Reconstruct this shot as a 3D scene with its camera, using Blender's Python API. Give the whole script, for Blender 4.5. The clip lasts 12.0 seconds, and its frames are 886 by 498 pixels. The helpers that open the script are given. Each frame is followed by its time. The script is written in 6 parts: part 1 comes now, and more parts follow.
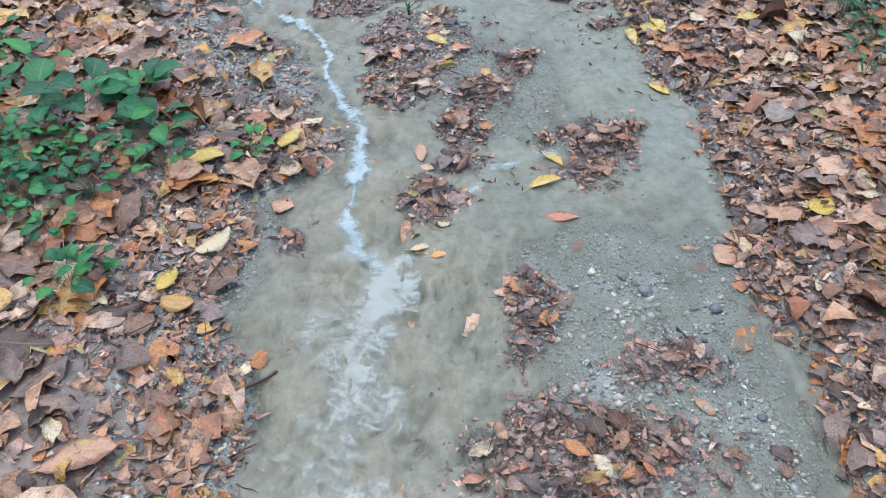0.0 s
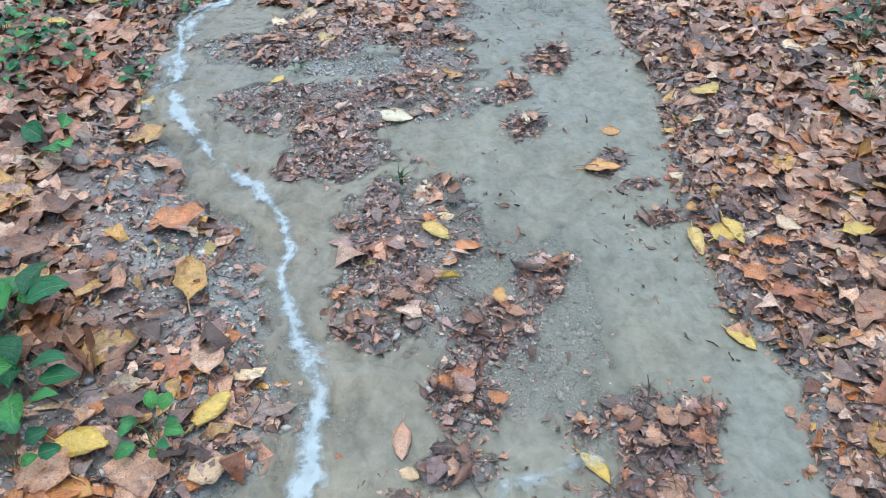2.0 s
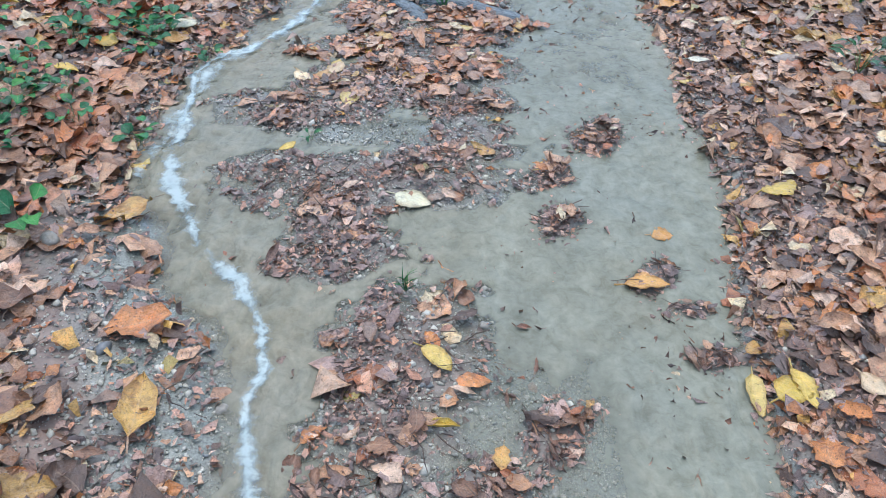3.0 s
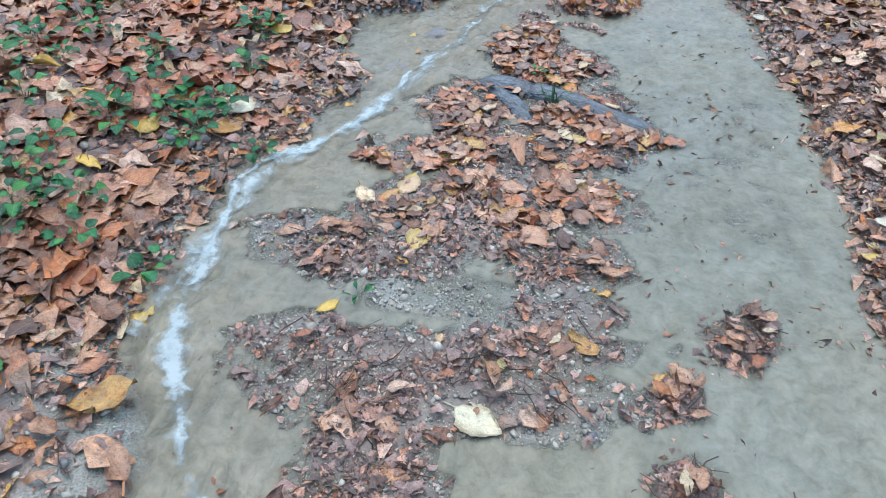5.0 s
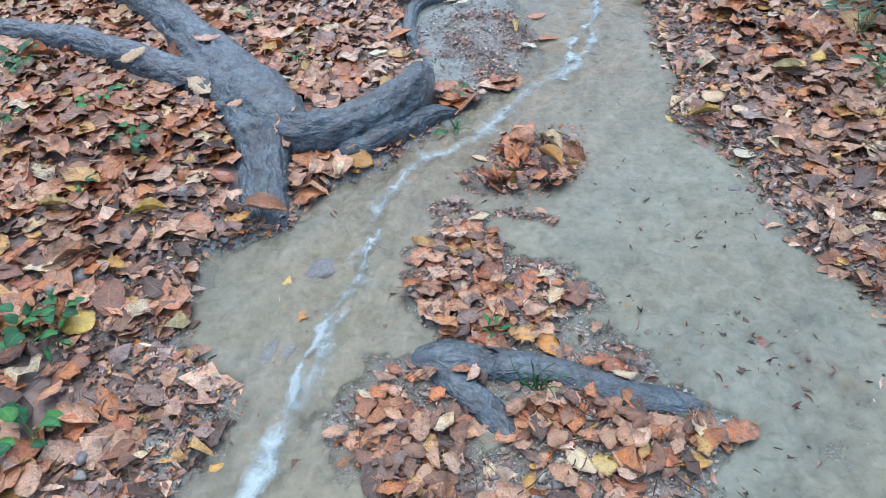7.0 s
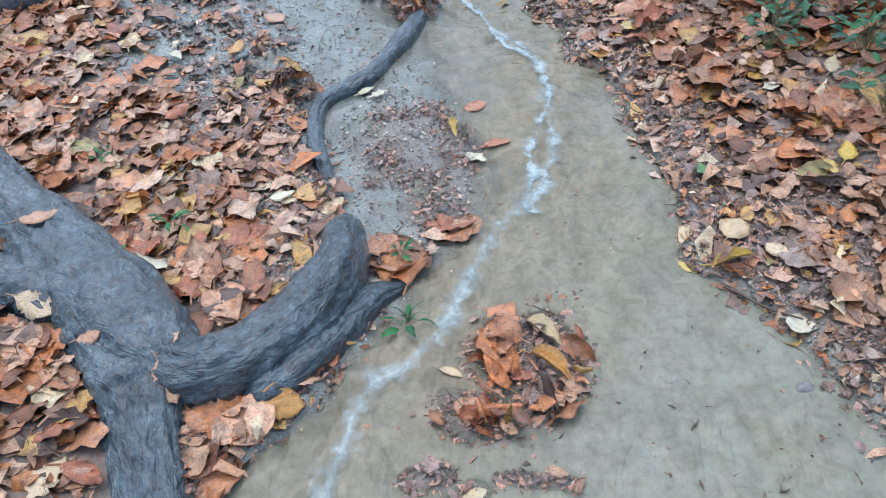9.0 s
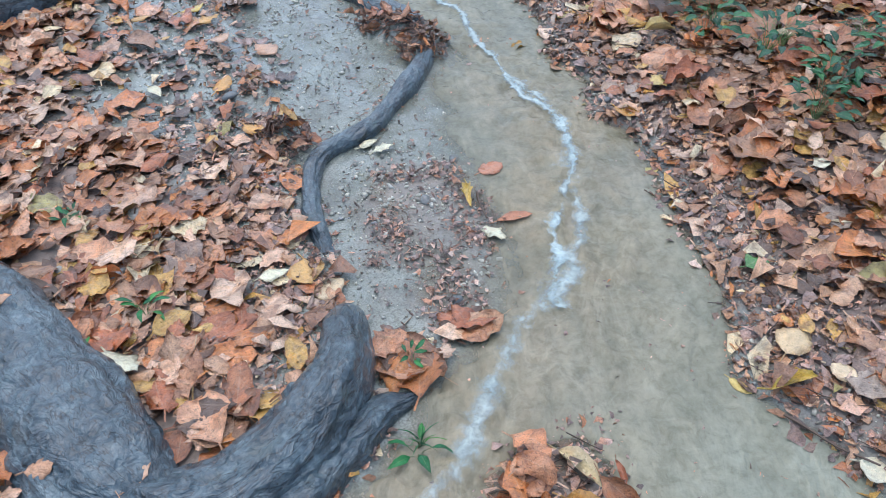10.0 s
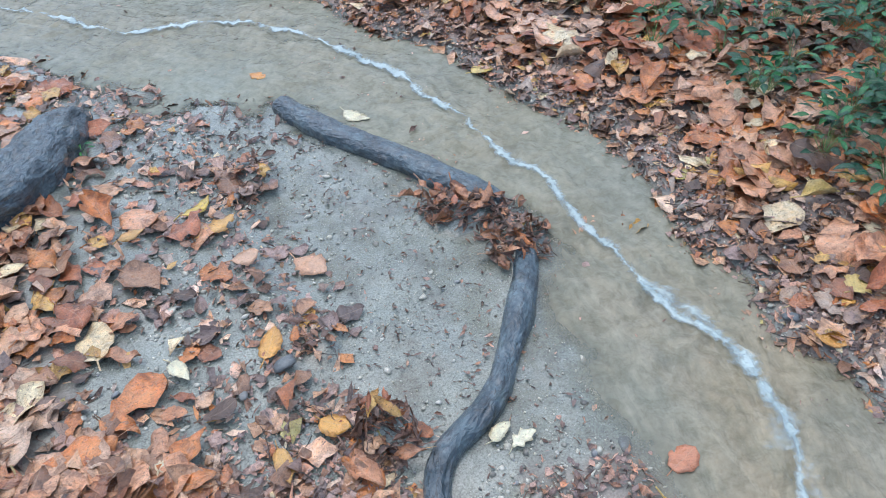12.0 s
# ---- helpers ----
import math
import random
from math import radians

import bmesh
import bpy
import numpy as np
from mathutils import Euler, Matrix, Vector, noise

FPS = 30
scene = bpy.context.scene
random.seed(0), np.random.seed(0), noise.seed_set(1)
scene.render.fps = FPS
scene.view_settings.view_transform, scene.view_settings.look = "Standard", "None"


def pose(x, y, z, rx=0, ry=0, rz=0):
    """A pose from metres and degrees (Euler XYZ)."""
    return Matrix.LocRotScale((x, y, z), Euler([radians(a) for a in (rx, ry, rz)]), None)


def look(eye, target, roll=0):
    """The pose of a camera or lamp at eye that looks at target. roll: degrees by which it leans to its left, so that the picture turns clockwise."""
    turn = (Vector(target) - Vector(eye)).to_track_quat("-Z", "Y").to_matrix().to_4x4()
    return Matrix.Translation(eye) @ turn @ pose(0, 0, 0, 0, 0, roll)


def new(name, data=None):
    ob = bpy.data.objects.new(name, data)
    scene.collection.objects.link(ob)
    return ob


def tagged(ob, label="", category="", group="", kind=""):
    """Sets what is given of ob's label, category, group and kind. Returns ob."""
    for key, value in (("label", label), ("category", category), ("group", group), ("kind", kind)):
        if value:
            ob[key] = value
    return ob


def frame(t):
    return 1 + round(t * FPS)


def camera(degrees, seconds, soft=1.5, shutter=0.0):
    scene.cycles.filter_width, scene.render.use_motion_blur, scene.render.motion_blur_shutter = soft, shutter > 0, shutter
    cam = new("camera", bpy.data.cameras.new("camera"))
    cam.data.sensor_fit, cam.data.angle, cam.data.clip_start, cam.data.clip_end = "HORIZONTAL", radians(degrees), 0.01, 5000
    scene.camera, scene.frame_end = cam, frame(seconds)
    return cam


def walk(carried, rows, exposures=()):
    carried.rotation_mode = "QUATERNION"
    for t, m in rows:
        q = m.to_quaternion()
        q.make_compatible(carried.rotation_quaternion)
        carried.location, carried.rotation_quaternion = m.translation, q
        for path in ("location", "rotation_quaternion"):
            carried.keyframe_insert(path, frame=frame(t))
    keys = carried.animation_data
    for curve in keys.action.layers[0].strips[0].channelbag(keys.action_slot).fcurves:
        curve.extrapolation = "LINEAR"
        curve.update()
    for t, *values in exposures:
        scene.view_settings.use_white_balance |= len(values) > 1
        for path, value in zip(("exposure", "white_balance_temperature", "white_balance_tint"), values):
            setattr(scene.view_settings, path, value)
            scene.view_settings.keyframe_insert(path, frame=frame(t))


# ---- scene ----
cam = camera(61.9, 12.0, soft=0.75)
LIFT = 0.14  # the still water of the lower reach lies at height zero
PATH = [
    (0, (0.031, -0.018, 1.447), (0.016, 1.396, 0.033), -2.9),
    (0.5, (-0.016, 0.263, 1.426), (-0.035, 1.681, 0.016), -4.0),
    (1, (0.049, 0.517, 1.408), (0.04, 1.952, 0.015), -2.8),
    (1.5, (0.112, 0.772, 1.427), (0.114, 2.226, 0.054), 0.7),
    (2, (0.043, 1.057, 1.395), (0.043, 2.532, 0.045), 0.5),
    (2.5, (0.095, 1.312, 1.368), (0.034, 2.803, 0.036), 0.2),
    (3, (0.171, 1.55, 1.368), (0.011, 3.042, 0.046), 0.2),
    (3.2, (0.134, 1.64, 1.371), (-0.02, 3.129, 0.045), 0.5),
    (4.8, (0.11, 2.321, 1.362), (-0.291, 3.783, 0.058), 0.3),
    (5, (0.063, 2.415, 1.345), (-0.337, 3.879, 0.042), 0.5),
    (5.2, (-0.035, 2.509, 1.373), (-0.431, 3.969, 0.064), 0.3),
    (5.5, (-0.09, 2.705, 1.348), (-0.517, 4.164, 0.049), -0.1),
    (6, (-0.197, 3.139, 1.336), (-0.629, 4.597, 0.036), -0.5),
    (6.5, (-0.251, 3.45, 1.38), (-0.573, 4.949, 0.096), -2.4),
    (7, (-0.372, 3.838, 1.361), (-0.449, 5.385, 0.096), -3.8),
    (7.2, (-0.375, 3.96, 1.364), (-0.42, 5.503, 0.093), -4.9),
    (8.8, (-0.431, 4.853, 1.445), (-0.291, 6.336, 0.11), -6.0),
    (9, (-0.434, 4.945, 1.447), (-0.294, 6.427, 0.111), -6.2),
    (9.5, (-0.403, 5.183, 1.437), (-0.245, 6.654, 0.091), -4.0),
    (10, (-0.482, 5.386, 1.468), (-0.279, 6.848, 0.118), -2.7),
    (10.5, (-0.5, 5.618, 1.45), (-0.304, 7.084, 0.103), -3.6),
    (11, (-0.478, 5.905, 1.468), (-0.273, 7.37, 0.123), -3.3),
    (11.5, (-0.609, 6.276, 1.478), (-0.345, 7.727, 0.127), -3.4),
    (12, (-0.799, 6.652, 1.602), (-0.447, 8.088, 0.256), -4.9),
]
walk(cam, [(t, look((ex, ey, ez + LIFT), (gx, gy, gz + LIFT), roll)) for t, (ex, ey, ez), (gx, gy, gz), roll in PATH])

# ---- light: a rainy, overcast sky over an open wood ----
SUN_HEIGHT, SUN_BEARING = 76.0, -20.0
world = bpy.data.worlds.new("overcast_sky")
scene.world = world
world.use_nodes = True
wt = world.node_tree
sky = wt.nodes.new("ShaderNodeTexSky")
sky.sky_type = "NISHITA"
sky.sun_disc = False
sky.sun_elevation = radians(SUN_HEIGHT)
sky.sun_rotation = radians(SUN_BEARING)
sky.air_density = 1.0
sky.dust_density = 1.8
sky.ozone_density = 1.2
wt.links.new(sky.outputs["Color"], wt.nodes["Background"].inputs["Color"])
wt.nodes["Background"].inputs["Strength"].default_value = 0.19
sun = new("sun", bpy.data.lights.new("sun", "SUN"))
sun.data.energy = 0.75
sun.data.angle = radians(110)
sun.data.color = (0.945, 1.0, 0.95)
sun.matrix_world = look((10 * math.sin(radians(SUN_BEARING)) * math.cos(radians(SUN_HEIGHT)), 10 * math.cos(radians(SUN_BEARING)) * math.cos(radians(SUN_HEIGHT)),
                         10 * math.sin(radians(SUN_HEIGHT))), (0, 0, 0))
scene.view_settings.exposure = 0.6


# ---- materials ----
class Mat:
    """A small wrapper to write node materials in few lines."""

    def __init__(self, name):
        self.m = bpy.data.materials.new(name)
        self.m.use_nodes = True
        self.t = self.m.node_tree
        self.p = self.t.nodes["Principled BSDF"]

    def n(self, kind, **kw):
        node = self.t.nodes.new("ShaderNode" + kind)
        for k, v in kw.items():
            node.inputs[k].default_value = v
        return node

    def link(self, a, b):
        self.t.links.new(a, b)

    def noise(self, scale, detail=4.0, rough=0.6, vector=None, distort=0.0):
        node = self.n("TexNoise", Scale=scale, Detail=detail, Roughness=rough, Distortion=distort)
        if vector is not None:
            self.link(vector, node.inputs["Vector"])
        return node.outputs["Fac"]

    def place(self):
        return self.n("NewGeometry").outputs["Position"]

    def ramp(self, fac, stops, how="LINEAR"):
        node = self.n("ValToRGB")
        node.color_ramp.interpolation = how
        el = node.color_ramp.elements
        while len(el) < len(stops):
            el.new(0.5)
        for e, (at, c) in zip(el, stops):
            e.position = at
            e.color = (*c, 1.0) if len(c) == 3 else c
        self.link(fac, node.inputs["Fac"])
        return node.outputs["Color"]

    def math(self, how, a, b, clamp=False):
        node = self.n("Math")
        node.operation = how
        node.use_clamp = clamp
        for i, v in enumerate((a, b)):
            if isinstance(v, (int, float)):
                node.inputs[i].default_value = v
            else:
                self.link(v, node.inputs[i])
        return node.outputs[0]

    def mix(self, fac, a, b, how="MIX"):
        node = self.n("Mix")
        node.data_type = "RGBA"
        node.blend_type = how
        for i, v in ((0, fac), (6, a), (7, b)):
            if isinstance(v, (int, float)):
                node.inputs[i].default_value = v
            elif isinstance(v, tuple):
                node.inputs[i].default_value = (*v, 1.0)
            else:
                self.link(v, node.inputs[i])
        return node.outputs[2]

    def bump(self, height, strength, distance, under=None):
        node = self.n("Bump", Strength=strength, Distance=distance)
        self.link(height, node.inputs["Height"])
        if under is not None:
            self.link(under, node.inputs["Normal"])
        return node.outputs["Normal"]

    def done(self, color=None, rough=None, normal=None, specular=0.5):
        for v, key in ((color, "Base Color"), (rough, "Roughness"), (normal, "Normal"), (normal, "Coat Normal")):
            if v is None:
                continue
            if isinstance(v, (int, float)):
                self.p.inputs[key].default_value = v
            elif isinstance(v, tuple):
                self.p.inputs[key].default_value = (*v, 1.0)
            else:
                self.link(v, self.p.inputs[key])
        self.p.inputs["Specular IOR Level"].default_value = specular
        return self.m


def ground_material():
    k = Mat("wet_forest_soil")
    at = k.place()
    mid, fine = k.noise(22, 6, 0.65, at), k.noise(170, 5, 0.75, at)
    share = k.n("Attribute")
    share.attribute_name = "silt"
    soil = k.ramp(mid, [(0.25, (0.115, 0.097, 0.083)), (0.5, (0.205, 0.182, 0.158)), (0.75, (0.31, 0.288, 0.254))])
    silt = k.ramp(fine, [(0.36, (0.095, 0.104, 0.086)), (0.47, (0.216, 0.242, 0.206)), (0.62, (0.326, 0.364, 0.314))])
    silt = k.mix(1.0, silt, k.ramp(k.noise(6, 6, 0.7, at), [(0.34, (0.58, 0.56, 0.53)), (0.5, (0.93,) * 3), (0.64, (1.14,) * 3)]), "MULTIPLY")
    mould = k.ramp(k.noise(9, 6, 0.75, at), [(0.36, (0.13, 0.09, 0.075)), (0.5, (0.26, 0.185, 0.15)), (0.64, (0.41, 0.30, 0.24))])
    soil = k.mix(k.ramp(k.noise(2.5, 4, 0.6, at), [(0.42, (0.25,) * 3), (0.6, (0.85,) * 3)]), soil, mould)
    col = k.mix(share.outputs["Fac"], soil, silt)
    rough = k.mix(share.outputs["Fac"], k.ramp(mid, [(0.35, (0.2,) * 3), (0.65, (0.5,) * 3)]), k.ramp(mid, [(0.4, (0.08,) * 3), (0.62, (0.3,) * 3)]))
    nrm = k.bump(fine, 0.35, 0.004, k.bump(mid, 0.4, 0.014))
    m = k.done(col, rough, nrm)
    # a thin film of water stands on the silt
    k.link(k.math("MULTIPLY", share.outputs["Fac"], k.ramp(k.noise(4, 4, 0.6, at), [(0.35, (0.35,) * 3), (0.6, (1.0,) * 3)])), k.p.inputs["Coat Weight"])
    k.p.inputs["Coat Roughness"].default_value = 0.1
    k.link(k.bump(k.noise(30, 3, 0.5, at), 0.35, 0.006), k.p.inputs["Coat Normal"])
    return m


def water_material():
    k = Mat("muddy_water")
    at = k.place()
    flow = k.n("Attribute")
    flow.attribute_name = "flow"  # metres across the stream and down it
    drawn = k.n("Mapping")
    drawn.inputs["Scale"].default_value = (1.0, 0.62, 1.0)
    k.link(flow.outputs["Vector"], drawn.inputs["Vector"])
    down = drawn.outputs["Vector"]
    race = k.n("Attribute")
    race.attribute_name = "race"
    big, swirl, fine = k.noise(1.6, 3, 0.5, at, 0.5), k.noise(7, 5, 0.6, down, 0.45), k.noise(60, 4, 0.6, at)
    still = k.ramp(big, [(0.36, (0.280, 0.286, 0.212)), (0.5, (0.276, 0.292, 0.224)), (0.64, (0.272, 0.296, 0.240))])
    silty = k.ramp(big, [(0.36, (0.312, 0.262, 0.172)), (0.6, (0.288, 0.254, 0.180))])
    col = k.mix(k.math("MULTIPLY", race.outputs["Fac"], k.ramp(swirl, [(0.3, (0.55,) * 3), (0.6, (1.0,) * 3)]), True), still, silty)
    col = k.mix(1.0, col, k.ramp(swirl, [(0.28, (0.80, 0.80, 0.77)), (0.48, (0.99, 0.99, 0.97)), (0.68, (1.13, 1.14, 1.15))]), "MULTIPLY")
    # long folds of brown silt; pale seams put ripple highlights into the colour
    pulled = k.n("Mapping")
    pulled.inputs["Scale"].default_value = (1.0, 0.5, 1.0)
    k.link(flow.outputs["Vector"], pulled.inputs["Vector"])
    fold = k.math("ABSOLUTE", k.math("SUBTRACT", k.noise(6.5, 4, 0.55, pulled.outputs["Vector"], 0.9), 0.5), 0.0)
    col = k.mix(k.math("MULTIPLY", race.outputs["Fac"], 0.6, True), col,
                k.mix(1.0, col, k.ramp(fold, [(0.0, (1.24, 1.23, 1.22)), (0.03, (1.05, 1.04, 1.02)), (0.10, (0.84, 0.80, 0.74)), (0.2, (1.02, 1.0, 0.97))]), "MULTIPLY"))
    # small lighter and darker cells: the shading of ripples put into the colour
    col = k.mix(1.0, col, k.ramp(k.noise(22, 5, 0.65, at, 0.5), [(0.32, (0.74, 0.73, 0.70)), (0.5, (1.0, 1.0, 1.0)), (0.68, (1.18, 1.18, 1.19))]), "MULTIPLY")
    col = k.mix(0.10, col, k.ramp(fine, [(0.34, (0.150, 0.150, 0.106)), (0.66, (0.43, 0.44, 0.36))]))
    nrm = k.bump(k.noise(44, 3, 0.5, at, 0.3), 0.5, 0.006, k.bump(fold, 0.4, 0.03, k.bump(k.noise(10, 4, 0.55, down, 0.35), 0.8, 0.026)))
    k.p.inputs["IOR"].default_value = 1.4
    m = k.done(col, 0.1, nrm)
    # thin water lets the bed show through
    deep = k.n("Attribute")
    deep.attribute_name = "depth"
    k.link(k.ramp(deep.outputs["Fac"], [(0.0, (0.08,) * 3), (0.3, (0.42,) * 3), (0.62, (0.8,) * 3), (1.0, (0.93,) * 3)]), k.p.inputs["Alpha"])
    return m


def foam_material(name, need, power, lacy=0.3, dim=(0.42, 0.54, 0.55), bright=(0.60, 0.74, 0.74)):
    """Froth: strings of bubbles, thick in the middle of a streak and torn to lace at its rims."""
    k = Mat(name)
    at = k.place()
    cells = k.n("TexVoronoi", Scale=150.0)
    k.link(at, cells.inputs["Vector"])
    froth = k.noise(13, 3, 0.5, at, 0.5)
    strings = k.math("SUBTRACT", 1.0, k.math("MULTIPLY", k.math("ABSOLUTE", k.math("SUBTRACT", k.noise(16, 2, 0.5, at, 0.5), 0.5), 0.0), 7.0), True)
    sep = k.n("SeparateXYZ")
    k.link(k.n("UVMap").outputs["UV"], sep.inputs[0])
    across = k.math("SUBTRACT", 1.0, k.math("ABSOLUTE", k.math("MULTIPLY", k.math("SUBTRACT", sep.outputs[1], 0.5), 2.0), 0.0))
    rim = k.math("MULTIPLY", across, 2.0, True)
    body = k.math("ADD", k.math("MULTIPLY", k.math("POWER", across, 1.5), 1.1), k.math("MULTIPLY", k.noise(5.0, 3, 0.6, at), 2.3))
    body = k.math("ADD", body, k.math("ADD", k.math("MULTIPLY", strings, lacy), k.math("MULTIPLY", froth, 1.15)))
    body = k.math("ADD", body, k.math("MULTIPLY", k.math("SUBTRACT", k.noise(2.6, 2, 0.5, at), 0.5), 0.9))  # it thins out in places
    body = k.math("ADD", body, k.math("MULTIPLY", k.math("SUBTRACT", k.noise(75, 4, 0.7, at), 0.5), 0.9))
    alpha = k.math("MULTIPLY", k.math("MULTIPLY", k.math("SUBTRACT", body, need), power, True), k.math("MULTIPLY", rim, 0.74))
    col = k.ramp(froth, [(0.35, dim), (0.6, bright)])
    nrm = k.bump(cells.outputs["Distance"], 0.3, 0.003, k.bump(froth, 0.3, 0.006))
    m = k.done(col, 0.3, nrm)
    k.link(alpha, k.p.inputs["Alpha"])
    return m


LEAF_TONES = {}
LEAF_TONES["litter"] = [(0.000, (0.110, 0.061, 0.037)), (0.083, (0.286, 0.143, 0.077)), (0.193, (0.682, 0.413, 0.248)), (0.321, (0.297, 0.204, 0.154)), (0.385, (0.792, 0.561, 0.396)), (0.486, (0.484, 0.187, 0.077)), (0.541, (0.572, 0.336, 0.193)), (0.679, (0.396, 0.220, 0.127)), (0.789, (0.418, 0.330, 0.259)), (0.835, (0.638, 0.259, 0.077)), (0.908, (0.682, 0.418, 0.110)), (0.954, (0.462, 0.407, 0.143)), (0.963, (0.858, 0.737, 0.473))]
LEAF_TONES["amber"] = [(0.000, (0.100, 0.055, 0.034)), (0.078, (0.260, 0.130, 0.070)), (0.194, (0.620, 0.375, 0.225)), (0.330, (0.580, 0.235, 0.070)), (0.447, (0.270, 0.185, 0.140)), (0.485, (0.720, 0.510, 0.360)), (0.563, (0.440, 0.170, 0.070)), (0.660, (0.520, 0.305, 0.175)), (0.796, (0.360, 0.200, 0.115)), (0.903, (0.620, 0.380, 0.100)), (0.961, (0.420, 0.370, 0.130)), (0.971, (0.780, 0.670, 0.430))]
LEAF_TONES["copper"] = [(0.000, (0.100, 0.055, 0.034)), (0.050, (0.290, 0.120, 0.060)), (0.139, (0.680, 0.360, 0.205)), (0.307, (0.620, 0.235, 0.075)), (0.436, (0.760, 0.490, 0.330)), (0.564, (0.480, 0.165, 0.070)), (0.693, (0.580, 0.275, 0.140)), (0.861, (0.360, 0.200, 0.115)), (0.911, (0.620, 0.380, 0.100)), (0.970, (0.780, 0.670, 0.430))]
LEAF_TONES["shred"] = [(0.0, (0.055, 0.032, 0.024)), (0.3, (0.15, 0.08, 0.055)), (0.55, (0.29, 0.145, 0.09)), (0.75, (0.25, 0.175, 0.145)), (0.9, (0.44, 0.21, 0.11)), (1.0, (0.52, 0.34, 0.24))]
LEAF_TONES["sodden"] = [(0.0, (0.128, 0.097, 0.090)), (0.25, (0.268, 0.188, 0.166)), (0.5, (0.431, 0.302, 0.259)), (0.7, (0.582, 0.387, 0.315)), (0.88, (0.699, 0.339, 0.197)), (1.0, (0.862, 0.665, 0.542))]
LEAF_TONES["yellow"] = [(0.0, (0.78, 0.55, 0.08)), (0.5, (0.82, 0.62, 0.16)), (1.0, (0.74, 0.58, 0.22))]
LEAF_TONES["cream"] = [(0.0, (0.80, 0.60, 0.34)), (0.5, (0.84, 0.66, 0.42)), (1.0, (0.86, 0.74, 0.46))]
LEAF_TONES["pale"] = [(0.0, (0.86, 0.84, 0.58)), (1.0, (0.88, 0.87, 0.66))]
LEAF_TONES["orange"] = [(0.0, (0.72, 0.32, 0.06)), (0.5, (0.76, 0.40, 0.09)), (1.0, (0.70, 0.42, 0.14))]
LEAF_TONES["tan"] = [(0.0, (0.68, 0.37, 0.21)), (1.0, (0.72, 0.46, 0.30))]
LEAF_TONES["russet"] = [(0.0, (0.56, 0.19, 0.09)), (1.0, (0.62, 0.27, 0.14))]
LEAF_TONES["green"] = [(0.0, (0.06, 0.2, 0.05)), (1.0, (0.1, 0.3, 0.08))]
LEAF_TONES["evergreen"] = [(0.0, (0.006, 0.075, 0.036)), (0.5, (0.012, 0.13, 0.056)), (1.0, (0.03, 0.22, 0.06))]
LEAF_TONES["herb"] = [(0.0, (0.008, 0.125, 0.050)), (0.5, (0.015, 0.21, 0.072)), (1.0, (0.06, 0.35, 0.065))]


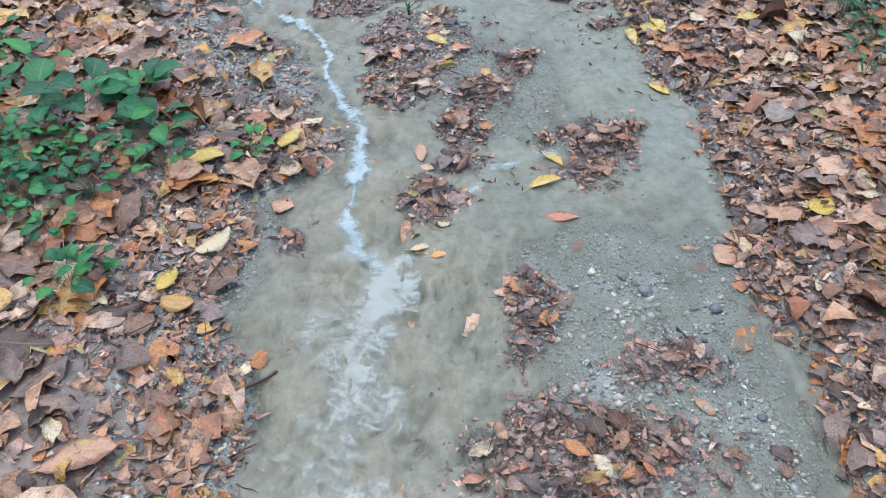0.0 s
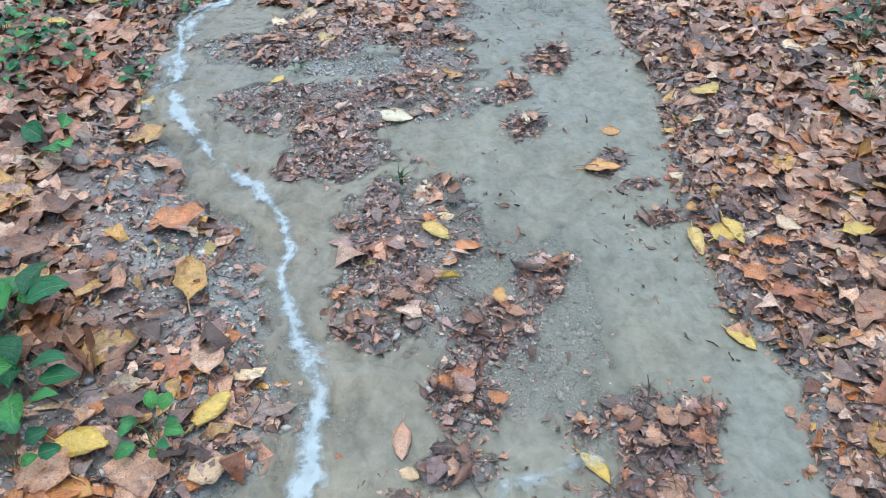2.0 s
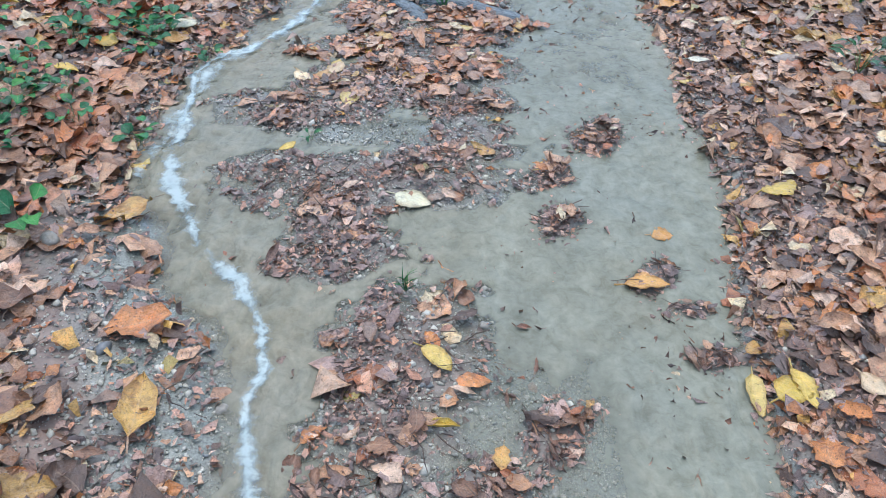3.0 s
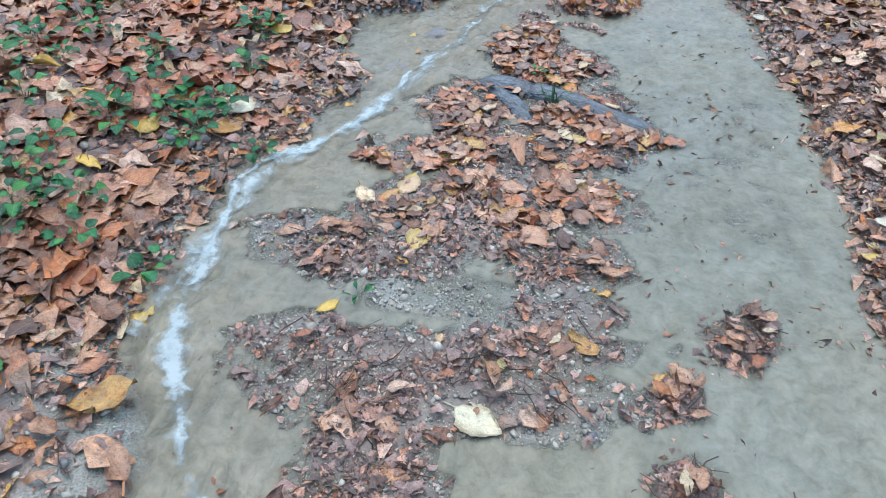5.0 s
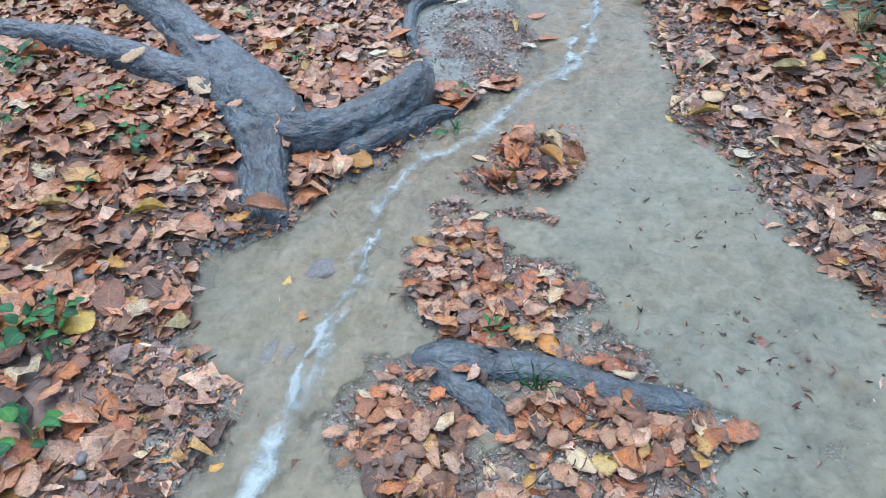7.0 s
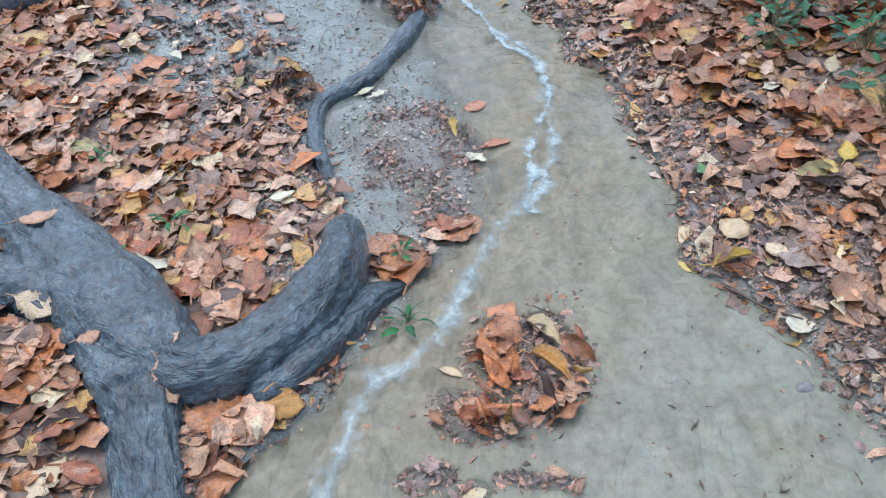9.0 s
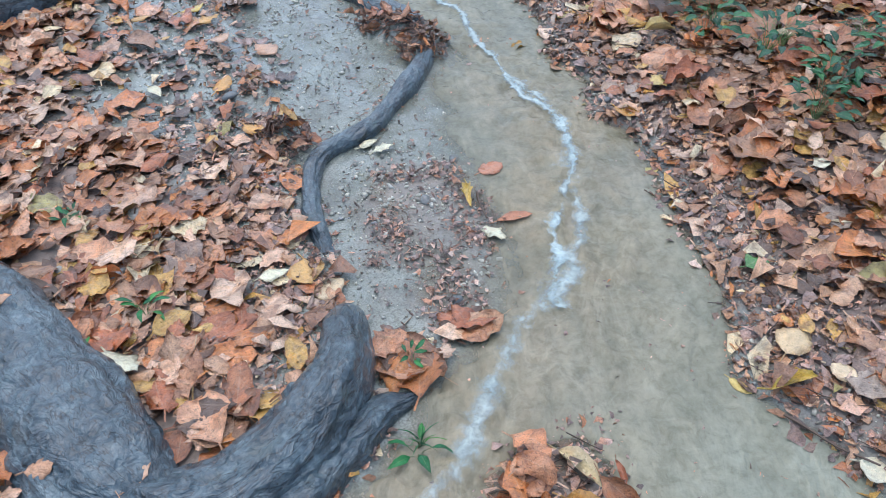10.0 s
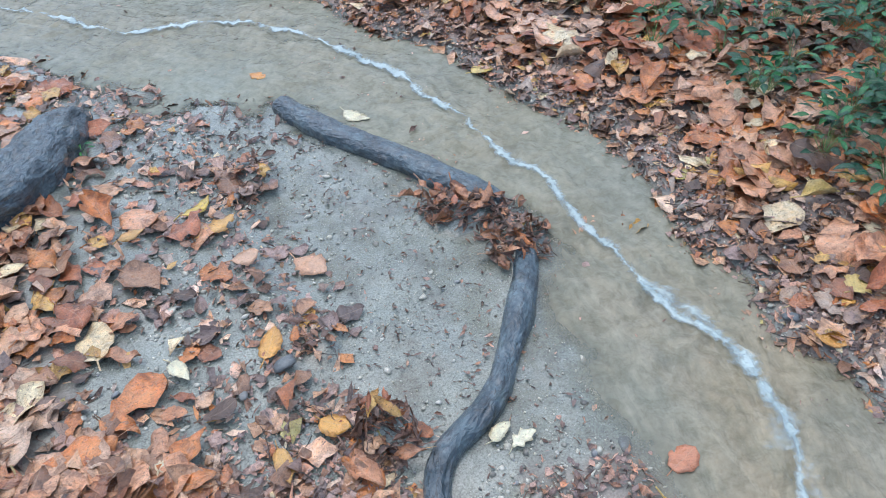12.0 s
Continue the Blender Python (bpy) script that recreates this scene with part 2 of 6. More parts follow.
def leaf_material(tone, islands=False, spots=0.6, rough=0.34, blotch=1.0, film=0.85):
    k = Mat(tone + ("_leaf_litter" if islands else "_leaf"))
    at = k.place()
    chance = k.n("NewGeometry").outputs["Random Per Island"] if islands else k.n("ObjectInfo").outputs["Random"]
    col = k.ramp(chance, LEAF_TONES[tone], "CONSTANT" if tone in ("litter", "amber", "copper") else "LINEAR")
    dice = k.n("TexWhiteNoise")
    dice.noise_dimensions = "1D"
    k.link(chance, dice.inputs["W"])
    col = k.mix(0.3 + 0.5 * blotch * islands, col, k.ramp(dice.outputs["Value"], [(0.0, (0.74, 0.72, 0.72)), (0.5, (1.0, 1.0, 1.0)), (1.0, (1.22, 1.22, 1.22))]), "MULTIPLY")
    # broad mottling, then dark specks of rot
    mott = k.noise(26, 5, 0.65, at, 0.4)
    col = k.mix(blotch, col, k.ramp(mott, [(0.34, (0.50, 0.46, 0.44)), (0.5, (0.98, 0.97, 0.96)), (0.66, (1.24, 1.23, 1.22))]), "MULTIPLY")
    grain = k.noise(330, 3, 0.6, at)
    col = k.mix(0.8 * blotch, col, k.ramp(grain, [(0.36, (0.74, 0.72, 0.70)), (0.5, (1.0, 1.0, 1.0)), (0.64, (1.16, 1.16, 1.16))]), "MULTIPLY")
    # some parts of a blade still hold their autumn orange
    warm = k.ramp(k.noise(15, 3, 0.6, at, 0.6), [(0.46, (0, 0, 0)), (0.64, (0.5 * blotch,) * 3)])
    col = k.mix(warm, col, k.mix(1.0, col, (1.12, 0.80, 0.48), "MULTIPLY"))
    speck = k.ramp(k.noise(150, 3, 0.6, at), [(0.6, (0, 0, 0)), (0.66, (1, 1, 1))])
    col = k.mix(k.math("MULTIPLY", speck, spots), col, (0.05, 0.03, 0.02))
    uv = k.n("UVMap").outputs["UV"]
    sep = k.n("SeparateXYZ")
    k.link(uv, sep.inputs[0])
    v = k.math("ABSOLUTE", k.math("SUBTRACT", sep.outputs[1], 0.5), 0.0)
    rib = k.math("LESS_THAN", v, 0.022)
    slant = k.math("SUBTRACT", k.math("MULTIPLY", sep.outputs[0], 7.0), k.math("MULTIPLY", v, 6.0))
    veins = k.math("LESS_THAN", k.math("PINGPONG", slant, 0.5), 0.06)
    lines = k.math("MAXIMUM", rib, k.math("MULTIPLY", veins, 0.3))
    col = k.mix(k.math("MULTIPLY", lines, 0.34), col, k.mix(0.5, col, (0.7, 0.5, 0.32)))
    relief = k.math("ADD", k.math("MULTIPLY", k.math("PINGPONG", slant, 0.5), 0.2), k.math("MULTIPLY", mott, 1.5))
    nrm = k.bump(relief, 0.8, 0.006, k.bump(k.noise(85, 4, 0.7, at, 0.5), 0.8, 0.009))
    # the rim withers first
    edge = k.math("ADD", k.math("MULTIPLY", v, 1.6), k.math("MULTIPLY", k.noise(60, 3, 0.6, at), 0.7))
    col = k.mix(k.ramp(edge, [(0.86, (0, 0, 0)), (1.15, (0.4,) * 3)]), col, k.mix(1.0, col, (0.62, 0.52, 0.46), "MULTIPLY"))
    gloss = k.ramp(k.noise(18, 3, 0.5, at), [(0.35, (rough - 0.1,) * 3), (0.65, (rough + 0.16,) * 3)])
    k.p.inputs["Coat Weight"].default_value = film  # the film of rain
    k.p.inputs["Coat Roughness"].default_value = 0.06
    m = k.done(col, gloss, nrm, 0.5 if film > 0.5 else 0.3)
    k.link(k.bump(k.noise(95, 3, 0.6, at, 0.4), 1.0, 0.006), k.p.inputs["Coat Normal"])  # the film is smoother than the blade
    return m


def bark_material():
    k = Mat("wet_root_bark")
    uv = k.n("UVMap").outputs["UV"]  # metres along and round the root
    at = k.place()

    def drawn(along_it, round_it):
        m = k.n("Mapping")
        m.inputs["Scale"].default_value = (along_it, round_it, 1.0)
        k.link(uv, m.inputs["Vector"])
        return m.outputs["Vector"]

    fibre = k.noise(1.0, 6, 0.66, drawn(9, 42), 0.25)
    mott = k.noise(45, 7, 0.74, at, 0.2)
    blot = k.noise(10, 4, 0.6, at, 0.5)
    # bluish tones and paler blots put the sky's sheen into the base colour
    col = k.mix(0.55, k.ramp(fibre, [(0.32, (0.034, 0.058, 0.074)), (0.5, (0.066, 0.108, 0.134)), (0.68, (0.120, 0.178, 0.205))]),
                k.ramp(mott, [(0.34, (0.024, 0.044, 0.058)), (0.5, (0.068, 0.112, 0.138)), (0.66, (0.175, 0.240, 0.265))]))
    col = k.mix(1.0, col, k.ramp(blot, [(0.34, (0.5, 0.5, 0.5)), (0.5, (0.92, 0.92, 0.92)), (0.66, (1.55, 1.48, 1.4))]), "MULTIPLY")
    # greenish-grey patches, and brown where the bark is rubbed
    col = k.mix(k.ramp(k.noise(9, 4, 0.6, at), [(0.58, (0, 0, 0)), (0.72, (0.45,) * 3)]), col, (0.10, 0.14, 0.125))
    col = k.mix(k.ramp(k.noise(5, 5, 0.7, at), [(0.6, (0, 0, 0)), (0.7, (0.4,) * 3)]), col, (0.105, 0.09, 0.075))
    # thin splits that run along it, their crease shade painted as dark lines
    split = k.math("ABSOLUTE", k.math("SUBTRACT", k.noise(1.0, 4, 0.65, drawn(8, 30), 0.5), 0.5), 0.0)
    col = k.mix(k.ramp(split, [(0.0, (0.85,) * 3), (0.01, (0.4,) * 3), (0.02, (0, 0, 0))]), col, (0.012, 0.014, 0.016))
    folds = k.math("POWER", k.math("MULTIPLY", k.math("ABSOLUTE", k.math("SUBTRACT", k.noise(1.0, 4, 0.55, drawn(16, 28), 0.6), 0.5), 0.0), 4.0), 0.6)
    skin = k.noise(1.0, 5, 0.65, drawn(70, 110), 0.2)
    nrm = k.bump(skin, 0.45, 0.003, k.bump(folds, 0.5, 0.012, k.bump(fibre, 0.4, 0.006)))
    rough = k.ramp(blot, [(0.3, (0.26,) * 3), (0.7, (0.42,) * 3)])
    k.p.inputs["Coat Weight"].default_value = 1.0
    k.p.inputs["Coat IOR"].default_value = 1.45
    k.p.inputs["Coat Roughness"].default_value = 0.06
    m = k.done(col, rough, nrm, 0.45)
    # the film of water on it follows the folds of the bark
    k.link(k.bump(skin, 0.9, 0.005, k.bump(folds, 0.5, 0.012)), k.p.inputs["Coat Normal"])
    return m


def stone_material():
    k = Mat("wet_gravel")
    at = k.place()
    chance = k.n("NewGeometry").outputs["Random Per Island"]
    col = k.ramp(chance, [(0, (0.130, 0.127, 0.114)), (0.2, (0.40, 0.39, 0.325)), (0.5, (0.55, 0.535, 0.445)), (0.8, (0.72, 0.70, 0.60)), (1, (0.234, 0.255, 0.268))])
    col = k.mix(1.0, col, k.ramp(k.noise(120, 4, 0.6, at), [(0.3, (0.7,) * 3), (0.7, (1.2,) * 3)]), "MULTIPLY")
    return k.done(col, 0.32, k.bump(k.noise(220, 3, 0.6, at), 0.4, 0.003))


def pebble_material():
    k = Mat("wet_stone")
    at = k.place()
    chance = k.n("ObjectInfo").outputs["Random"]
    col = k.ramp(chance, [(0, (0.13, 0.15, 0.16)), (0.35, (0.24, 0.25, 0.24)), (0.7, (0.33, 0.31, 0.26)), (1, (0.19, 0.22, 0.24))])
    col = k.mix(1.0, col, k.ramp(k.noise(90, 5, 0.6, at), [(0.3, (0.65,) * 3), (0.7, (1.2,) * 3)]), "MULTIPLY")
    return k.done(col, 0.3, k.bump(k.noise(180, 3, 0.6, at), 0.4, 0.003))


def twig_material():
    k = Mat("sodden_twig")
    chance = k.n("NewGeometry").outputs["Random Per Island"]
    col = k.ramp(chance, [(0, (0.035, 0.026, 0.022)), (0.6, (0.11, 0.075, 0.055)), (1, (0.24, 0.17, 0.12))])
    return k.done(col, 0.4, k.bump(k.noise(150, 3, 0.6, k.place()), 0.4, 0.002))


SOIL, WATER, FOAM, BARK, GRAVEL, STONE, TWIG = (ground_material(), water_material(), foam_material("white_foam", 2.28, 1.5), bark_material(),
                                                stone_material(), pebble_material(), twig_material())
LACE = foam_material("foam_lace", 2.40, 0.95)
CHURN = foam_material("silty_froth", 2.26, 1.2, 0.4, (0.40, 0.42, 0.35), (0.56, 0.60, 0.54))
LITTER, LITTER_LEAF = leaf_material("litter", True), leaf_material("litter")
AMBER, AMBER_LEAF = leaf_material("amber", True), leaf_material("amber")
SODDEN = leaf_material("sodden", True)
SHRED = leaf_material("shred", True)
COPPER = leaf_material("copper", True)
HERB = leaf_material("herb", False, 0.1, 0.42, 0.6, 0.35)
EVERGREEN = leaf_material("evergreen", False, 0.1, 0.36, 0.6, 0.5)
LEAF_MATS = {tone: leaf_material(tone, False, 0.3, 0.34, 0.45) for tone in ("yellow", "cream", "pale", "orange", "tan", "russet", "green")}

# ---- the lie of the land ----
rng = np.random.default_rng(7)
LATTICE = rng.random((256, 256))


def value_noise(x, y, size, shift=0):
    """Smooth noise from 0 to 1, with lumps of the given size."""
    u, v = np.asarray(x) / size + 37.3 * shift + 500, np.asarray(y) / size + 11.7 * shift + 500
    i, j = np.floor(u).astype(int), np.floor(v).astype(int)
    a, b = u - i, v - j
    a, b = a * a * (3 - 2 * a), b * b * (3 - 2 * b)
    g = lambda p, q: LATTICE[p % 256, q % 256]
    return (g(i, j) * (1 - a) + g(i + 1, j) * a) * (1 - b) + (g(i, j + 1) * (1 - a) + g(i + 1, j + 1) * a) * b


def rough_noise(x, y, size, shift=0, octaves=3):
    return sum(value_noise(x, y, size / 2 ** k, shift + k) / 2 ** k for k in range(octaves)) / (2 - 2 ** (1 - octaves))


def step(lo, hi, v):
    s = np.clip((v - lo) / (hi - lo), 0, 1)
    return s * s * (3 - 2 * s)


def along(table, y):
    return np.interp(y, [r[0] for r in table], [r[1] for r in table])


LEVEL = [(-60, 0.03), (0, 0.02), (2, 0.0), (3, -0.015), (4, 0.0), (5, -0.05), (6, -0.01), (7, 0.0), (8, 0.03), (9, 0.06), (14, 0.2), (80, 0.6)]
# where the leaf-covered banks end, as (along the stream, across it)
LEFT_BANK = [(-60, -0.5), (0.8, -0.48), (1.1, -0.48), (1.3, -0.62), (1.6, -0.61), (1.83, -0.64), (1.95, -0.44), (2.14, -0.38), (2.35, -0.46),
             (2.6, -0.54), (2.8, -0.6), (3.0, -0.82), (3.15, -0.87), (3.46, -1.12), (3.8, -1.19), (4.35, -1.23), (4.56, -1.12), (4.8, -1.1),
             (5.0, -1.03), (5.15, -1.03), (5.3, -1.23), (5.7, -1.26), (5.82, -1.0), (6.0, -0.93), (6.2, -0.7), (6.45, -0.5), (6.75, -0.5),
             (7.1, -0.6), (7.5, -0.67), (7.75, -0.72), (8.0, -0.86), (8.25, -0.8), (8.54, -0.88), (8.95, -0.9), (9.47, -1.1), (9.8, -1.4),
             (10.2, -1.7), (10.6, -2.1), (12, -3.5), (80, -60)]
LEFT_WATER = [(6.2, -0.7), (6.45, -0.47), (6.6, -0.36), (6.72, -0.2), (6.85, -0.12), (7.1, -0.06), (7.5, -0.05), (7.75, -0.12), (8.1, -0.12),
              (8.35, 0.0), (8.6, -0.06), (8.8, -0.2), (9.05, -0.4), (9.3, -0.6), (9.55, -0.8), (9.85, -1.45)]
RIGHT_BANK = [(-60, 0.95), (0.8, 0.92), (1.1, 0.93), (1.4, 0.86), (1.75, 0.89), (2.26, 0.93), (2.5, 0.86), (2.9, 0.83), (3.3, 0.85), (3.75, 0.9),
              (4.25, 0.83), (4.7, 0.87), (4.95, 0.85), (5.15, 0.78), (5.5, 0.74), (5.75, 0.65), (6.0, 0.62), (6.4, 0.46), (6.6, 0.48),
              (6.85, 0.52), (7.15, 0.53), (7.6, 0.57), (7.75, 0.44), (8.0, 0.52), (8.2, 0.41), (8.6, 0.46), (8.85, 0.44), (9.2, 0.2),
              (9.7, 0.05), (10.05, -0.25), (10.5, -0.4), (11.2, -1.3), (12, -2.2), (80, -55)]


def left_gap(x, y):
    """Metres outside the stream on the left bank of leaves; less than zero inside."""
    return along(LEFT_BANK, y) - x + 0.12 * (rough_noise(x, y, 0.28, 3) - 0.5)


def water_gap(x, y):
    edge = np.where(y > 6.2, np.where(y < 9.85, along(LEFT_WATER, y), along(LEFT_BANK, y)), along(LEFT_BANK, y))
    return edge - x + (0.08 + 0.5 * step(9.1, 9.5, y) * step(10.3, 9.9, y)) * (rough_noise(x, y, 0.2, 5) - 0.5)


def right_gap(x, y):
    return x - along(RIGHT_BANK, y) + 0.12 * (rough_noise(x, y, 0.28, 4) - 0.5)


# beds, clumps and heaps of leaves amid the water: across, along, two half-widths, turn
BEDS_LOW = [(-0.06, 2.8, 0.36, 0.23, 93), (-0.31, 3.56, 0.48, 0.14, 6), (-0.34, 3.23, 0.19, 0.13, 0), (-0.66, 4.03, 0.34, 0.15, 8),
            (-0.28, 4.36, 0.45, 0.25, 20), (0.0, 4.13, 0.2, 0.15, 36), (0.01, 3.9, 0.18, 0.08, 18), (-0.69, 3.64, 0.17, 0.08, 12),
            (-0.29, 3.69, 0.5, 0.09, 16), (-0.4, 3.38, 0.18, 0.15, 0), (-0.15, 3.57, 0.32, 0.11, 16)]
BEDS_HIGH = [(-0.09, 4.93, 0.36, 0.26, 81), (-0.54, 5.02, 0.25, 0.2, 80), (-0.4, 5.6, 0.26, 0.18, 95), (-0.33, 4.71, 0.44, 0.2, 11),
             (0.04, 4.89, 0.2, 0.13, 19), (-0.24, 5.45, 0.24, 0.2, 25), (-0.2, 4.51, 0.36, 0.13, 11), (-0.72, 4.56, 0.11, 0.07, 3)]
CLUMPS_LOW = [(-0.03, 1.78, 0.13, 0.1, 95), (0.24, 1.29, 0.16, 0.075, 83), (0.57, 1.1, 0.14, 0.08, 4), (0.3, 0.84, 0.31, 0.15, 0),
              (0.55, 2.03, 0.2, 0.15, 55), (0.18, 2.42, 0.11, 0.1, 92), (0.33, 2.59, 0.1, 0.06, 84), (-0.45, 1.62, 0.06, 0.045, 114),
              (-0.17, 2.4, 0.09, 0.07, 155), (0.1, 2.18, 0.13, 0.08, 93), (0.08, 1.98, 0.12, 0.06, 0), (-0.49, 3.13, 0.08, 0.045, 172)]
CLUMPS_HIGH = [(0.49, 3.95, 0.15, 0.09, 70), (0.315, 3.7, 0.09, 0.07, 70), (0.345, 3.44, 0.09, 0.07, 70), (0.63, 3.21, 0.1, 0.06, 63),
               (0.73, 3.08, 0.08, 0.04, 12), (0.78, 2.91, 0.11, 0.045, 11), (0.33, 2.63, 0.09, 0.07, 49), (-0.12, 6.2, 0.2, 0.16, 60),
               (-0.28, 6.06, 0.12, 0.09, 164), (-0.44, 5.91, 0.07, 0.05, 0), (-0.18, 5.85, 0.1, 0.03, 168)]
HEAPS = [(-0.1, 8.4, 0.15, 0.13, 70), (-0.2, 8.58, 0.24, 0.13, 150), (-0.74, 7.84, 0.15, 0.1, 156), (-0.97, 9.07, 0.19, 0.14, 109),
         (-0.84, 8.2, 0.13, 0.08, 87), (-1.37, 9.88, 0.16, 0.08, 148)]

FLAT = [(-0.3, 7.3, 0.34, 0.2, 80), (-0.12, 7.3, 0.3, 0.1, 95), (-0.25, 6.95, 0.2, 0.12, 80)]


def islands(x, y, rows, rag=0.85):
    """1 in the middle of the nearest island, 0 at its ragged rim, less outside."""
    best = np.full(np.shape(x), -9.0)
    wob = rag * (0.7 * rough_noise(x, y, 0.16, 8) + 0.8 * rough_noise(x, y, 0.06, 9) - 0.8)
    for cx, cy, a, b, turn in rows:
        c, s = math.cos(radians(turn)), math.sin(radians(turn))
        u, v = (x - cx) * c + (y - cy) * s, (y - cy) * c - (x - cx) * s
        best = np.maximum(best, 1 - np.sqrt((u / a) ** 2 + (v / b) ** 2) + wob)
    return best


BEDS, CLUMPS = BEDS_LOW + BEDS_HIGH, CLUMPS_LOW + CLUMPS_HIGH


def shallows(x, y):
    """Gravel bars that just break the surface, from 0 to 1."""
    low = step(0.05, 0.3, x) * step(1.0, 0.8, x) * step(-0.2, 0.3, y) * step(1.9, 1.5, y)
    mid = step(-0.15, 0.1, x) * step(0.62, 0.4, x) * step(1.9, 2.2, y) * step(3.1, 2.7, y)
    pool = step(-0.65, -0.5, x) * step(0.15, 0.0, x) * step(3.75, 3.82, y) * step(4.05, 3.95, y)
    high = step(0.0, 0.15, x) * step(0.8, 0.6, x) * step(3.8, 4.2, y) * step(5.8, 5.2, y)
    rim = step(-0.3, -0.05, islands(x, y, BEDS)) * 0.9
    side = step(-0.22, -0.05, left_gap(x, y)) * step(1.1, 1.4, y) * step(3.2, 2.7, y)
    return np.maximum.reduce([low, 0.85 * mid, pool, 0.45 * high, rim, 0.8 * side])


def ground_z(x, y):
    x, y = np.asarray(x, float), np.asarray(y, float)
    lg, wg, rg = left_gap(x, y), water_gap(x, y), right_gap(x, y)
    bed = -0.03 + 0.014 * (rough_noise(x, y, 0.3, 11) - 0.5)
    bed = np.maximum(bed, -0.005 + 0.02 * (rough_noise(x, y, 0.11, 12, 4) - 0.5) - 0.03 * (1 - shallows(x, y)))
    isle = np.maximum(islands(x, y, BEDS), islands(x, y, CLUMPS))
    # beds lie awash: the water stands in their hollows
    awash = 0.001 + 0.022 * (rough_noise(x, y, 0.13, 18) - 0.5) + 0.006 * step(0.1, 0.8, isle)
    bed = bed + (awash - bed) * step(-0.3, 0.3, isle)
    bar = step(-0.14, 0.1, wg)  # wet mud beside the water
    h = bed * (1 - bar) + bar * (0.003 + 0.022 * (rough_noise(x, y, 0.3, 13) - 0.5) + 0.008 * (rough_noise(x, y, 0.05, 14) - 0.5))
    heap = islands(x, y, HEAPS)
    h = h + 0.06 * step(0.0, 0.8, heap)
    for g, lift, slope in ((lg, 0.018, 0.085), (rg, 0.02, 0.11)):
        d = np.maximum(g, 0)
        land = lift + np.minimum(slope * d, 0.25 + 0.02 * d) + 0.03 * (rough_noise(x, y, 0.4, 15) - 0.5) * np.minimum(d * 4, 1)
        h = h + (land - h) * step(-0.04, 0.08, g)
    return along(LEVEL, y) + h


def sheet(name, xs, ys, height, mat, where=None):
    """One mesh over a grid of places."""
    X, Y = np.meshgrid(xs, ys)
    co = np.stack([X, Y, height(X, Y)], -1).reshape(-1, 3)
    nx, ny = len(xs), len(ys)
    i = (np.arange(ny - 1)[:, None] * nx + np.arange(nx - 1)[None]).ravel()
    faces = np.stack([i, i + 1, i + 1 + nx, i + nx], -1)
    if where is not None:  # only the parts that can show
        keep = where(X, Y).ravel()
        faces = faces[keep[faces].any(1)]
        used = np.unique(faces)
        turn = np.zeros(len(co), int)
        turn[used] = np.arange(len(used))
        co, faces = co[used], turn[faces]
    return mesh_object(name, co, faces, mat)


def mesh_object(name, co, faces, mat, uv=None, smooth=True, parent=None):
    """A mesh from arrays of corners and of faces with one number of sides."""
    me = bpy.data.meshes.new(name)
    k = faces.shape[1]
    me.vertices.add(len(co))
    me.vertices.foreach_set("co", np.ascontiguousarray(co, dtype=np.float32).ravel())
    me.loops.add(faces.size)
    me.loops.foreach_set("vertex_index", np.ascontiguousarray(faces, dtype=np.int32).ravel())
    me.polygons.add(len(faces))
    me.polygons.foreach_set("loop_start", np.arange(0, faces.size, k, dtype=np.int32))
    if uv is not None:
        layer = me.uv_layers.new(name="UVMap")
        layer.data.foreach_set("uv", np.ascontiguousarray(uv[faces.ravel()], dtype=np.float32).ravel())
    me.update(calc_edges=True)
    me.validate()
    if smooth:
        me.polygons.foreach_set("use_smooth", np.ones(len(me.polygons), dtype=bool))
    me.materials.append(mat)
    ob = new(name, me)
    if parent is not None:
        ob.parent = parent
    return ob


def spread(lo, hi, fine, far):
    """Coordinates that are close together from lo to hi and ever wider out to far."""
    core = list(np.arange(lo, hi, fine))
    out, gap = [], fine
    while not out or out[-1] < far:
        gap *= 1.35
        out.append((out[-1] if out else 0) + gap)
    return np.array([lo - o for o in reversed(out)] + core + [core[-1] + o for o in out])


ground = sheet("ground", spread(-3.2, 2.6, 0.025, 70), spread(-0.6, 11.6, 0.025, 70), ground_z, SOIL)
X = np.array([v.co[:2] for v in ground.data.vertices])
gx, gy = X[:, 0], X[:, 1]
reach = 0.5 * step(7.4, 8.0, gy) * step(10.3, 9.9, gy) + 0.22
grey = step(0.16, -0.05, np.maximum(left_gap(gx, gy) - reach, right_gap(gx, gy)) + 0.25 * (rough_noise(gx, gy, 0.12, 17) - 0.5))
grey = grey * (1 - 0.75 * step(-0.1, 0.3, np.maximum(islands(gx, gy, BEDS), islands(gx, gy, CLUMPS)))) * (1 - 0.6 * step(-0.3, 0.3, islands(gx, gy, FLAT)))
share = ground.data.attributes.new("silt", "FLOAT", "POINT")
share.data.foreach_set("value", grey.astype(np.float32))
tagged(ground, "wet brown forest soil with grey silt beside the stream", "ground", kind="structure")

